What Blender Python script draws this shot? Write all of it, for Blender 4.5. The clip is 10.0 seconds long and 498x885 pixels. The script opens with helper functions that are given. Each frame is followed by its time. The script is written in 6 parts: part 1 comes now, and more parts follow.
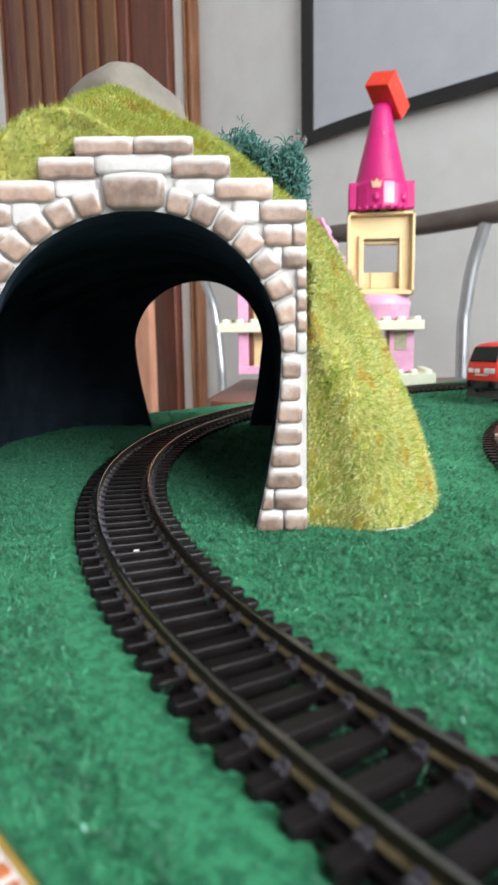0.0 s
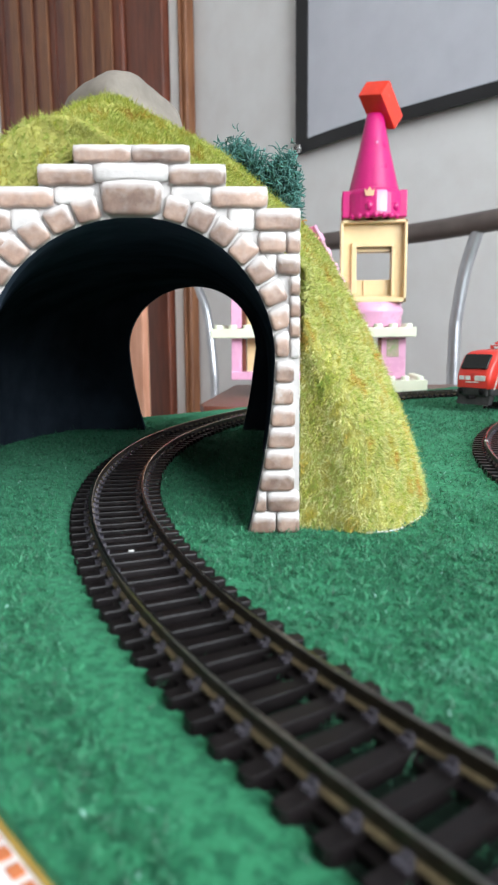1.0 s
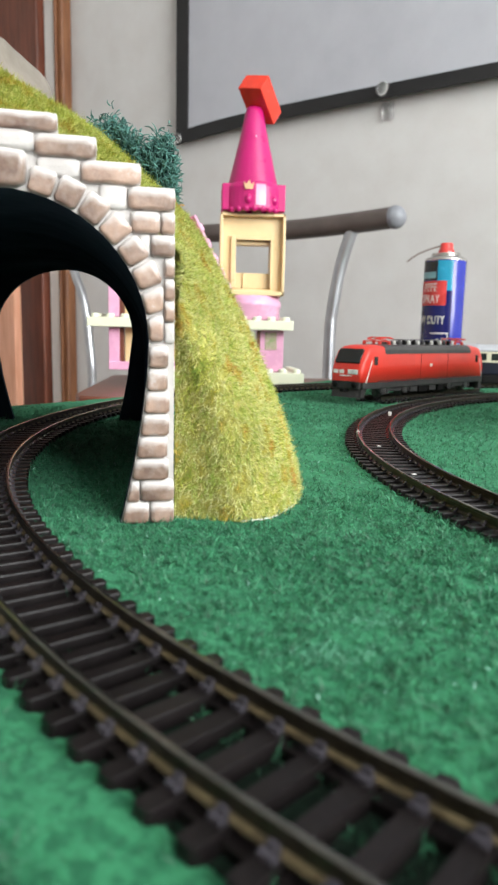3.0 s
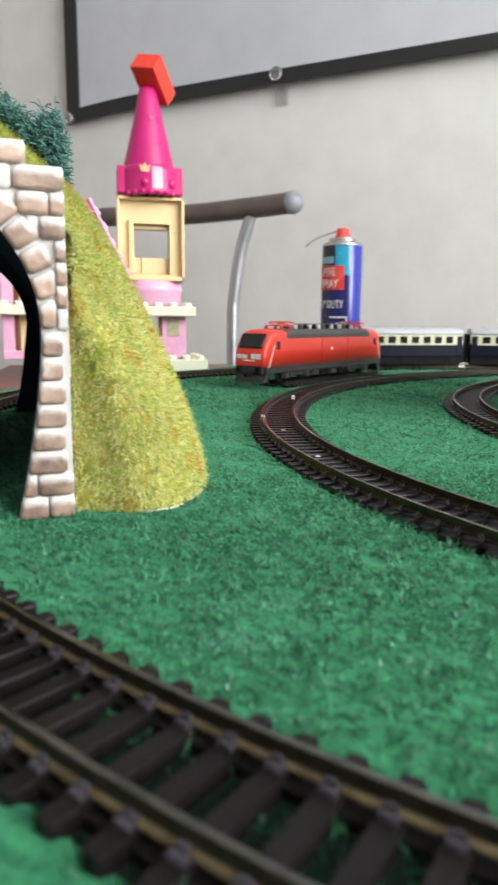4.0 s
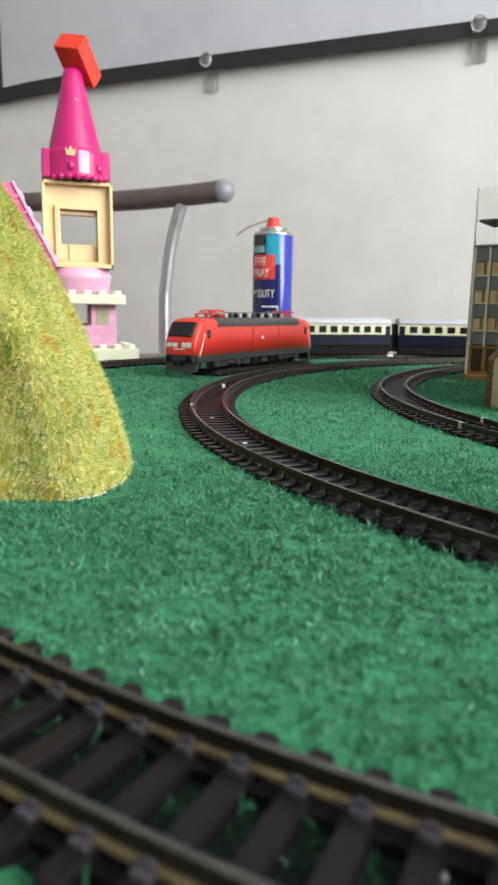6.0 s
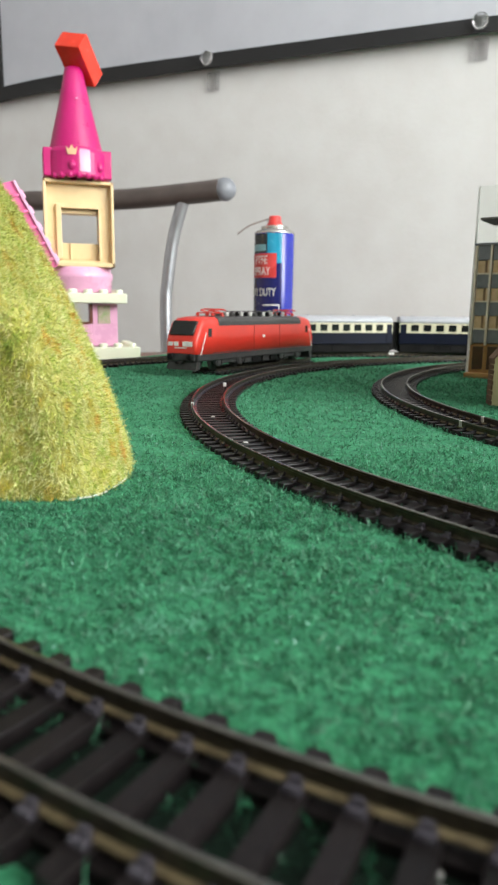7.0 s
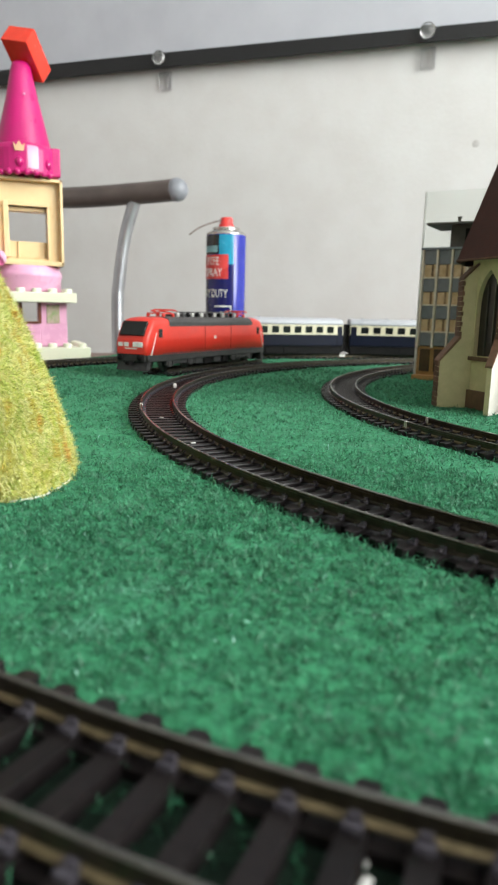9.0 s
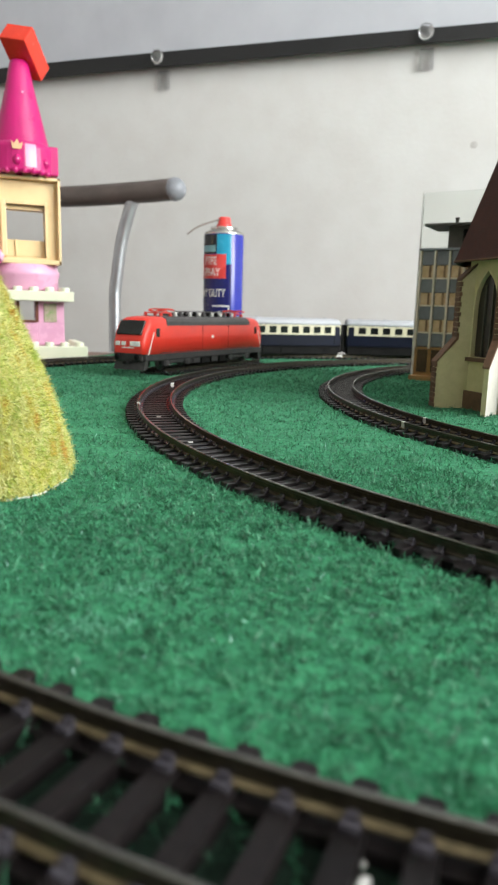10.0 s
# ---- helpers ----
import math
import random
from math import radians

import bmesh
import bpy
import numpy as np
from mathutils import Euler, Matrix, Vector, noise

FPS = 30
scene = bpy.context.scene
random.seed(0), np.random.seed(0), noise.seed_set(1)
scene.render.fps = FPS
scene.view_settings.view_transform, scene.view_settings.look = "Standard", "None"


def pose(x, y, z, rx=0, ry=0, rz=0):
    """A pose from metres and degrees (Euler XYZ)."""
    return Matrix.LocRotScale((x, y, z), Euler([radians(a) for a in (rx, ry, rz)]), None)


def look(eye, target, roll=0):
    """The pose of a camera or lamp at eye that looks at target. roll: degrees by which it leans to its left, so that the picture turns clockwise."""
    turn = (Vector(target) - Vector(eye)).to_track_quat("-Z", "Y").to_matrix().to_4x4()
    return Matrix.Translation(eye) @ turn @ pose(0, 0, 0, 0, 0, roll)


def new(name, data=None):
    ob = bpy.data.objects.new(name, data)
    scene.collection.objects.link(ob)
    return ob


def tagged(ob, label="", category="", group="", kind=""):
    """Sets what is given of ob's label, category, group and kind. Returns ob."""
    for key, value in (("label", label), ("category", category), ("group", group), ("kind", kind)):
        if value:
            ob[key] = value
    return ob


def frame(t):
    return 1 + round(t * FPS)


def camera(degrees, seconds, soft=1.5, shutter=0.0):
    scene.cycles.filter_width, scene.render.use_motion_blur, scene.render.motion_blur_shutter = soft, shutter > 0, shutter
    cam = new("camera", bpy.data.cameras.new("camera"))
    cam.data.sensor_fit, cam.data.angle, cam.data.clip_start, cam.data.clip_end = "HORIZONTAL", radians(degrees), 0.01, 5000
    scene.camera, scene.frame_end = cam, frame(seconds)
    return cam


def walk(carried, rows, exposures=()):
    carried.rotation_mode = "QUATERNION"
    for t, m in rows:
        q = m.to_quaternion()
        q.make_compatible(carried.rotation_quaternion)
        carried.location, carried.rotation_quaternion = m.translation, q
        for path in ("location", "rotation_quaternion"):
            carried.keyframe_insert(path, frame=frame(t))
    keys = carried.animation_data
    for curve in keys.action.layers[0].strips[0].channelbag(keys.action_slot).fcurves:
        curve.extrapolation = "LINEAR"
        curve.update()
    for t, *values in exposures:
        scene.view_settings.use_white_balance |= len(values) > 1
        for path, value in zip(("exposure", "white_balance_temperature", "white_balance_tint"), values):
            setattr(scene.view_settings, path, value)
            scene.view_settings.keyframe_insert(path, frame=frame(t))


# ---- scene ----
cam = camera(40.1, 10.0, soft=2.0, shutter=0.5)
cam.data.dof.use_dof = True
cam.data.dof.focus_distance = 0.28
cam.data.dof.aperture_fstop = 38
# seconds, place, turn to the left, tilt and lean in degrees
PATH = [
    (0, -0.00236, -0.00040, 0.05718, 6.476, -9.080, -0.943),
    (0.2, -0.00251, -0.00380, 0.05675, 5.530, -8.330, -0.360),
    (0.5, -0.00253, -0.00399, 0.05671, 5.500, -8.310, -0.336),
    (1, -0.00242, -0.00392, 0.05694, 5.799, -8.597, -0.445),
    (1.5, -0.00004, -0.00735, 0.05629, 3.868, -7.531, -0.241),
    (2, 0.00022, -0.00733, 0.05608, -1.013, -7.574, -0.401),
    (2.2, -0.00013, -0.00497, 0.05603, -2.454, -7.773, 0.310),
    (3.3, -0.00077, -0.00000, 0.05462, -5.092, -9.326, 0.832),
    (3.5, 0.00029, -0.00014, 0.05475, -6.615, -8.859, 0.006),
    (4, 0.00074, 0.00241, 0.05451, -12.204, -10.143, 0.534),
    (4.5, 0.00174, 0.00370, 0.05446, -15.600, -10.618, 0.479),
    (5, 0.00229, 0.00391, 0.05419, -17.511, -10.916, 0.996),
    (6.5, 0.00492, 0.00124, 0.05287, -17.656, -10.849, 0.841),
    (7, 0.00471, 0.00135, 0.05358, -17.496, -11.023, 0.740),
    (7.5, 0.00605, 0.00106, 0.05276, -19.876, -10.839, 1.447),
    (8, 0.00610, 0.00049, 0.05355, -21.531, -10.699, 1.539),
    (8.5, 0.00731, 0.00010, 0.05320, -21.317, -10.819, 1.342),
    (9, 0.00712, 0.00009, 0.05335, -21.380, -10.833, 1.330),
    (9.5, 0.00729, 0.00015, 0.05325, -21.427, -10.888, 1.319),
    (10, 0.00698, 0.00037, 0.05311, -21.656, -10.823, 1.626),
]


def aimed(x, y, z, yaw, tilt, lean):
    a, b = radians(yaw), radians(tilt)
    ahead = Vector((-math.sin(a) * math.cos(b), math.cos(a) * math.cos(b), math.sin(b)))
    return look((x, y, z), Vector((x, y, z)) + ahead, lean)


# stops, kelvin and tint: the clip starts a little brighter and bluer
walk(cam, [(row[0], aimed(*row[1:])) for row in PATH],
     [(0.0, -0.04, 6250, 10), (0.5, 0.04, 6050, 10), (1.0, 0.0, 6080, 10), (1.5, -0.02, 6300, 10), (2.0, -0.02, 6380, 10), (3.5, -0.05, 6540, 10), (10.0, -0.06, 6540, 8)])

# ---------------------------------------------------------------- light
# Room axes: U runs along the back wall to the window side, N points at the back wall.
U = Vector((0.744, -0.668, 0)).normalized()
N = Vector((0.668, 0.744, 0)).normalized()
ROOM = Matrix(((U.x, N.x, 0, 0), (U.y, N.y, 0, 0), (0, 0, 1, 0), (0, 0, 0, 1)))
WALL = 1.24          # distance of the back wall
ROOM_U = (-2.7, 1.7)
ROOM_N = (-2.2, WALL)
FLOOR_Z, CEIL_Z = -0.75, 1.75
WIN_N, WIN_Z = (-0.85, 0.90), (0.30, 1.55)

world = bpy.data.worlds.new("sky")
scene.world = world
world.use_nodes = True
sky = world.node_tree.nodes.new("ShaderNodeTexSky")
sky.sky_type = "NISHITA"
sky.sun_disc = False
sky.sun_elevation = radians(38)
sky.sun_rotation = radians(200)
world.node_tree.links.new(sky.outputs[0], world.node_tree.nodes["Background"].inputs[0])
world.node_tree.nodes["Background"].inputs[1].default_value = 0.12

lamp_data = bpy.data.lights.new("window_light", "AREA")
lamp_data.shape = "RECTANGLE"
lamp_data.size = WIN_N[1] - WIN_N[0] - 0.1
lamp_data.size_y = WIN_Z[1] - WIN_Z[0] - 0.1
lamp_data.energy = 108
lamp_data.color = (0.975, 1.0, 0.99)
lamp = new("window_light", lamp_data)
eye = ROOM @ Vector((ROOM_U[1] + 0.02, (WIN_N[0] + WIN_N[1]) / 2, (WIN_Z[0] + WIN_Z[1]) / 2))
lamp.matrix_world = look(eye, eye - U)


# ---------------------------------------------------------------- materials
def material(name, colour, second=None, rough=0.5, metal=0.0, scale=300.0, bump=0.0, bump_scale=None, coat=0.0,
             stretch=(1, 1, 1), random_tint=0.0, island=False, contrast=(0.35, 0.65), spec=0.5, sheen=0.0, stain=0.05):
    m = bpy.data.materials.new(name)
    m.use_nodes = True
    nodes, links = m.node_tree.nodes, m.node_tree.links
    b = nodes["Principled BSDF"]
    b.inputs["Roughness"].default_value = rough
    b.inputs["Metallic"].default_value = metal
    b.inputs["Coat Weight"].default_value = coat
    b.inputs["Coat Roughness"].default_value = 0.12
    b.inputs["Specular IOR Level"].default_value = spec
    b.inputs["Sheen Weight"].default_value = sheen
    b.inputs["Sheen Tint"].default_value = (0.35, 0.95, 0.62, 1)
    second = second or tuple(c * 0.78 for c in colour)
    coord = nodes.new("ShaderNodeTexCoord")
    mapping = nodes.new("ShaderNodeMapping")
    mapping.inputs["Scale"].default_value = stretch
    links.new(coord.outputs["Object"], mapping.inputs[0])
    tex = nodes.new("ShaderNodeTexNoise")
    tex.inputs["Scale"].default_value = scale
    tex.inputs["Detail"].default_value = 6
    tex.inputs["Roughness"].default_value = 0.6
    links.new(mapping.outputs[0], tex.inputs["Vector"])
    ramp = nodes.new("ShaderNodeValToRGB")
    ramp.color_ramp.elements[0].position, ramp.color_ramp.elements[1].position = contrast
    ramp.color_ramp.elements[0].color = (*second, 1)
    ramp.color_ramp.elements[1].color = (*colour, 1)
    links.new(tex.outputs["Fac"], ramp.inputs[0])
    # a second, broader variation: soft stains and fading
    broad = nodes.new("ShaderNodeTexNoise")
    broad.inputs["Scale"].default_value = scale * 0.11
    broad.inputs["Detail"].default_value = 3
    links.new(mapping.outputs[0], broad.inputs["Vector"])
    fade = nodes.new("ShaderNodeMapRange")
    fade.inputs["From Min"].default_value, fade.inputs["From Max"].default_value = 0.3, 0.7
    fade.inputs["To Min"].default_value, fade.inputs["To Max"].default_value = 1 - stain, 1 + stain
    links.new(broad.outputs["Fac"], fade.inputs["Value"])
    worn = nodes.new("ShaderNodeHueSaturation")
    links.new(fade.outputs[0], worn.inputs["Value"])
    links.new(ramp.outputs[0], worn.inputs["Color"])
    out = worn.outputs[0]
    if random_tint:
        if island:
            source = nodes.new("ShaderNodeNewGeometry").outputs["Random Per Island"]
        else:
            source = nodes.new("ShaderNodeObjectInfo").outputs["Random"]
        span = nodes.new("ShaderNodeMapRange")
        span.inputs["To Min"].default_value = 1 - random_tint
        span.inputs["To Max"].default_value = 1 + random_tint
        links.new(source, span.inputs["Value"])
        hsv = nodes.new("ShaderNodeHueSaturation")
        links.new(span.outputs[0], hsv.inputs["Value"])
        links.new(out, hsv.inputs["Color"])
        out = hsv.outputs[0]
    links.new(out, b.inputs["Base Color"])
    if rough > 0.08:
        wear = nodes.new("ShaderNodeMapRange")
        wear.inputs["To Min"].default_value = max(0.03, rough - 0.08)
        wear.inputs["To Max"].default_value = min(1.0, rough + 0.08)
        links.new(tex.outputs["Fac"], wear.inputs["Value"])
        links.new(wear.outputs[0], b.inputs["Roughness"])
    if bump:
        fine = nodes.new("ShaderNodeTexNoise")
        fine.inputs["Scale"].default_value = bump_scale or scale * 3
        fine.inputs["Detail"].default_value = 5
        links.new(mapping.outputs[0], fine.inputs["Vector"])
        bn = nodes.new("ShaderNodeBump")
        bn.inputs["Strength"].default_value = bump
        bn.inputs["Distance"].default_value = 0.5 / (bump_scale or scale * 3)
        links.new(fine.outputs["Fac"], bn.inputs["Height"])
        links.new(bn.outputs[0], b.inputs["Normal"])
    return m


def clear(name, rough=0.02, tint=(0.95, 0.98, 0.97), ior=1.45):
    m = bpy.data.materials.new(name)
    m.use_nodes = True
    b = m.node_tree.nodes["Principled BSDF"]
    b.inputs["Base Color"].default_value = (*tint, 1)
    b.inputs["Transmission Weight"].default_value = 1
    b.inputs["Roughness"].default_value = rough
    b.inputs["IOR"].default_value = ior
    return m


M_WALL = material("wall_plaster", (0.655, 0.644, 0.638), (0.615, 0.596, 0.586), 0.85, scale=13, bump=0.10, bump_scale=160)
M_SMUDGE = material("smudge", (0.44, 0.41, 0.40), (0.54, 0.52, 0.51), 0.9, scale=150)
M_CEIL = material("ceiling_paint", (0.80, 0.80, 0.78), (0.76, 0.76, 0.74), 0.9, scale=5)
M_FLOOR = material("floor_wood", (0.34, 0.28, 0.22), (0.26, 0.21, 0.16), 0.45, scale=9, stretch=(1, 8, 1), bump=0.1)
M_WINFRAME = material("window_paint", (0.8, 0.8, 0.78), (0.74, 0.74, 0.72), 0.4, scale=20)
M_PANE = clear("window_glass")
M_TABLE = material("table_wood", (0.20, 0.062, 0.035), (0.12, 0.035, 0.02), 0.35, scale=14, stretch=(1, 12, 1), bump=0.08)
M_DARKWOOD = material("door_wood", (0.195, 0.054, 0.027), (0.100, 0.027, 0.013), 0.42, scale=7, stretch=(9, 9, 1), bump=0.1)
M_POST = material("trim_wood", (0.27, 0.115, 0.050), (0.17, 0.065, 0.028), 0.5, scale=9, stretch=(8, 8, 1), bump=0.1)
M_PINKWOOD = material("board_wood", (0.86, 0.45, 0.30), (0.72, 0.33, 0.20), 0.5, scale=9, stretch=(9, 9, 1), bump=0.1)
M_TRIMWHITE = material("white_trim", (0.86, 0.84, 0.82), (0.82, 0.80, 0.78), 0.5, scale=15)


def translucent(m, share):
    """Thin fibres let some of the light through."""
    nodes, links = m.node_tree.nodes, m.node_tree.links
    b = nodes["Principled BSDF"]
    soft = nodes.new("ShaderNodeBsdfTranslucent")
    links.new(b.inputs["Base Color"].links[0].from_socket, soft.inputs["Color"])
    mix = nodes.new("ShaderNodeMixShader")
    mix.inputs[0].default_value = share
    links.new(b.outputs[0], mix.inputs[1])
    links.new(soft.outputs[0], mix.inputs[2])
    links.new(mix.outputs[0], nodes["Material Output"].inputs["Surface"])
    return m


M_MAT = material("mat_felt", (0.032, 0.176, 0.082), (0.015, 0.094, 0.045), 0.95, scale=380, bump=0.9, bump_scale=900, spec=0.06, stain=0.07, sheen=0.17, contrast=(0.42, 0.57))
M_FIBRE = translucent(material("mat_fibre", (0.046, 0.228, 0.112), (0.016, 0.096, 0.047), 0.50, scale=400, random_tint=0.42, island=True, spec=0.45, contrast=(0.44, 0.55), stain=0.07, sheen=0.40), 0.15)
M_FLECK = material("pale_fibre", (0.30, 0.52, 0.44), (0.16, 0.36, 0.28), 0.7, scale=300, spec=0.3)
M_WORN = material("worn_fibre", (0.130, 0.360, 0.235), (0.060, 0.220, 0.130), 0.8, scale=300, spec=0.2)
# near-black colour that stands in for shade between the sleepers
M_GAP_SHADE = material("gap_shade", (0.010, 0.022, 0.015), (0.005, 0.010, 0.007), 0.9, scale=500, bump=0.5, bump_scale=1200, spec=0.1)
M_PAPER = material("paper", (0.75, 0.75, 0.76), (0.68, 0.68, 0.70), 0.8, scale=80)
M_PRINT = material("orange_print", (0.55, 0.17, 0.06), (0.42, 0.12, 0.04), 0.8, scale=150)
M_OCHRETAPE = material("ochre_edge", (0.52, 0.33, 0.07), (0.40, 0.25, 0.05), 0.7, scale=200)
M_INK = material("grey_print", (0.18, 0.18, 0.20), None, 0.8, scale=150)
M_SLEEPER = material("sleeper_plastic", (0.010, 0.008, 0.008), (0.006, 0.0045, 0.005), 0.38, scale=600, random_tint=0.3, bump=0.10, spec=0.20)
M_CHAIR_CLIP = material("rail_chair_plastic", (0.078, 0.072, 0.086), (0.044, 0.040, 0.048), 0.16, scale=600, spec=0.6)
M_RAIL = material("rail_metal", (0.068, 0.058, 0.038), (0.040, 0.034, 0.024), 0.38, metal=0.75, scale=500, bump=0.1)
M_RAILTOP = material("rail_head_metal", (0.21, 0.205, 0.185), (0.14, 0.136, 0.124), 0.2, metal=0.95, scale=400)
M_RAILFOOT = material("rail_foot_metal", (0.17, 0.132, 0.070), (0.09, 0.068, 0.036), 0.45, metal=0.5, scale=400)
M_JOINER = material("nickel_joiner", (0.62, 0.61, 0.58), None, 0.42, metal=0.5, scale=200)

M_STONE = material("portal_stone", (0.345, 0.232, 0.176), (0.170, 0.106, 0.080), 0.45, scale=140, random_tint=0.26, stain=0.12, bump=0.15, bump_scale=900, coat=0.15)
crest = M_STONE.node_tree.nodes["Color Ramp"].color_ramp.elements.new(0.74)
crest.color = (0.42, 0.355, 0.32, 1)


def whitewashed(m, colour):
    """Whitewash and painted-in light over a stone, by the share that each point carries, broken up by grain."""
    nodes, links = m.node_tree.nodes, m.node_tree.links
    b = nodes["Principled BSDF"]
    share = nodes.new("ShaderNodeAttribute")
    share.attribute_name = "wash_and_light"
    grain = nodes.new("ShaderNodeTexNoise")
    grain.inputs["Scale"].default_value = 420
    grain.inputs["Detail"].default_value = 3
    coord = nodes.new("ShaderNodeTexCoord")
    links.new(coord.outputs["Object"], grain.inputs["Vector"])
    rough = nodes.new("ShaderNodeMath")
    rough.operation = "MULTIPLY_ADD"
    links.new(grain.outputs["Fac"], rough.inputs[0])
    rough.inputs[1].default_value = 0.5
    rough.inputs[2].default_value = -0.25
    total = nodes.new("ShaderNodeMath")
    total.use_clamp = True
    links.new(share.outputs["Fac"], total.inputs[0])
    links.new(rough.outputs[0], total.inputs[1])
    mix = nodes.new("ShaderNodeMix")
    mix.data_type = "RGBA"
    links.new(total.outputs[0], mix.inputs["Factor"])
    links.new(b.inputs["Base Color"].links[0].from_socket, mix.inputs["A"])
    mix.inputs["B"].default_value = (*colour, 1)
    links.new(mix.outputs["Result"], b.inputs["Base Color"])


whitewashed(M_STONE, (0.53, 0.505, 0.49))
M_PLASTER = material("portal_white", (0.528, 0.501, 0.482), (0.428, 0.400, 0.387), 0.45, scale=140, bump=0.2, bump_scale=500, coat=0.15)
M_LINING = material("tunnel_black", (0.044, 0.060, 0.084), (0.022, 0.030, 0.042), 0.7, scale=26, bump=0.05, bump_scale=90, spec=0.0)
M_HILL = material("hill_base", (0.46, 0.43, 0.12), (0.26, 0.27, 0.05), 0.95, scale=120, bump=0.5)
M_ROCK = material("hill_rock", (0.205, 0.178, 0.148), (0.140, 0.120, 0.100), 0.8, scale=60, bump=0.25, bump_scale=260)
M_LICHEN = material("lichen", (0.075, 0.205, 0.175), (0.028, 0.090, 0.078), 0.8, scale=200, random_tint=0.4, island=True)
M_ORANGEMOSS = material("orange_moss", (0.75, 0.36, 0.05), None, 0.8, scale=200)
M_REDFLOWER = material("red_moss", (0.5, 0.06, 0.05), None, 0.8, scale=200)


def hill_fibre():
    """Straw and green strands in patches, with rusty flecks; greener towards the crest, its weaker light painted in."""
    m = material("hill_fibre", (0.60, 0.54, 0.16), (0.26, 0.30, 0.035), 0.75, scale=62, spec=0.3)
    nodes, links = m.node_tree.nodes, m.node_tree.links
    b = nodes["Principled BSDF"]

    def palette(source, stops):
        ramp = nodes.new("ShaderNodeValToRGB")
        el = ramp.color_ramp.elements
        el[0].position, el[0].color = stops[0][0], (*stops[0][1], 1)
        el[1].position, el[1].color = stops[-1][0], (*stops[-1][1], 1)
        for at, c in stops[1:-1]:
            el.new(at).color = (*c, 1)
        links.new(source, ramp.inputs[0])
        return ramp.outputs[0]

    def blend(factor, one, two, kind="MIX"):
        mix = nodes.new("ShaderNodeMix")
        mix.data_type = "RGBA"
        mix.blend_type = kind
        if isinstance(factor, float):
            mix.inputs["Factor"].default_value = factor
        else:
            links.new(factor, mix.inputs["Factor"])
        links.new(one, mix.inputs["A"])
        if isinstance(two, tuple):
            mix.inputs["B"].default_value = (*two, 1)
        else:
            links.new(two, mix.inputs["B"])
        return mix.outputs["Result"]

    geo = nodes.new("ShaderNodeNewGeometry")
    coord = nodes.new("ShaderNodeTexCoord")
    strand = palette(geo.outputs["Random Per Island"], [(0.0, (0.80, 0.75, 0.42)), (0.20, (0.66, 0.62, 0.20)), (0.48, (0.48, 0.51, 0.08)), (0.75, (0.25, 0.37, 0.05)), (0.95, (0.13, 0.22, 0.03)), (1.0, (0.45, 0.17, 0.04))])
    tuft = nodes.new("ShaderNodeTexNoise")
    tuft.inputs["Scale"].default_value = 125
    tuft.inputs["Detail"].default_value = 3
    tuft.inputs["Roughness"].default_value = 0.6
    combed = nodes.new("ShaderNodeMapping")
    combed.inputs["Scale"].default_value = (1, 1, 0.5)
    links.new(coord.outputs["Object"], combed.inputs[0])
    links.new(combed.outputs[0], tuft.inputs["Vector"])
    patchy = palette(tuft.outputs["Fac"], [(0.310, (0.50, 0.16, 0.03)), (0.370, (0.64, 0.40, 0.09)), (0.415, (0.42, 0.38, 0.04)), (0.470, (0.78, 0.73, 0.40)), (0.520, (0.30, 0.43, 0.05)), (0.570, (0.74, 0.64, 0.33)), (0.615, (0.52, 0.52, 0.07)), (0.680, (0.17, 0.31, 0.04))])
    base = blend(0.74, strand, patchy)
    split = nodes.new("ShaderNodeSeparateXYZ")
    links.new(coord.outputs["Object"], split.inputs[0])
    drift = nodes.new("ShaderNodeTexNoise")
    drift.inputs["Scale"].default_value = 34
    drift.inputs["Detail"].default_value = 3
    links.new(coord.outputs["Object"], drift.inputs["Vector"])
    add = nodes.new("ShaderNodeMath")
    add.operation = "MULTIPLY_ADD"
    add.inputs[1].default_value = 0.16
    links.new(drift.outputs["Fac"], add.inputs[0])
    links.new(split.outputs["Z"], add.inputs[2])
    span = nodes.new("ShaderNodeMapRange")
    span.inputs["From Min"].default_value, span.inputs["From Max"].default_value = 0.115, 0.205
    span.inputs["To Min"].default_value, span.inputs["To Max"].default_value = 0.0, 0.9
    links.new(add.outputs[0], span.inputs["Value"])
    # weaker light on the upper hill, put into the colour as a dark green tint
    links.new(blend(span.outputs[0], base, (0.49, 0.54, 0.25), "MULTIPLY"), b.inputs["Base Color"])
    return m


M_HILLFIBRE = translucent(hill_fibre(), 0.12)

M_PINK = material("pale_pink_plastic", (0.80, 0.42, 0.60), (0.75, 0.38, 0.56), 0.28, scale=60, coat=0.2)
M_HOTPINK = material("pink_plastic", (0.78, 0.16, 0.36), (0.72, 0.14, 0.32), 0.28, scale=60, coat=0.2)
M_MAGENTA = material("magenta_plastic", (0.54, 0.010, 0.16), (0.48, 0.008, 0.14), 0.3, scale=60, coat=0.1)
M_TAN = material("tan_plastic", (0.80, 0.60, 0.33), (0.76, 0.56, 0.30), 0.3, scale=60, coat=0.2)
M_CREAM = material("cream_plastic", (0.78, 0.80, 0.62), (0.74, 0.76, 0.58), 0.3, scale=60, coat=0.2)
M_REDBRICK = material("red_plastic", (0.70, 0.035, 0.012), (0.62, 0.028, 0.010), 0.25, scale=60, coat=0.3)
M_BROWNPL = material("brown_plastic", (0.16, 0.05, 0.03), None, 0.35, scale=60)
M_GOLD = material("gold_print", (0.75, 0.45, 0.25), None, 0.35, scale=60)
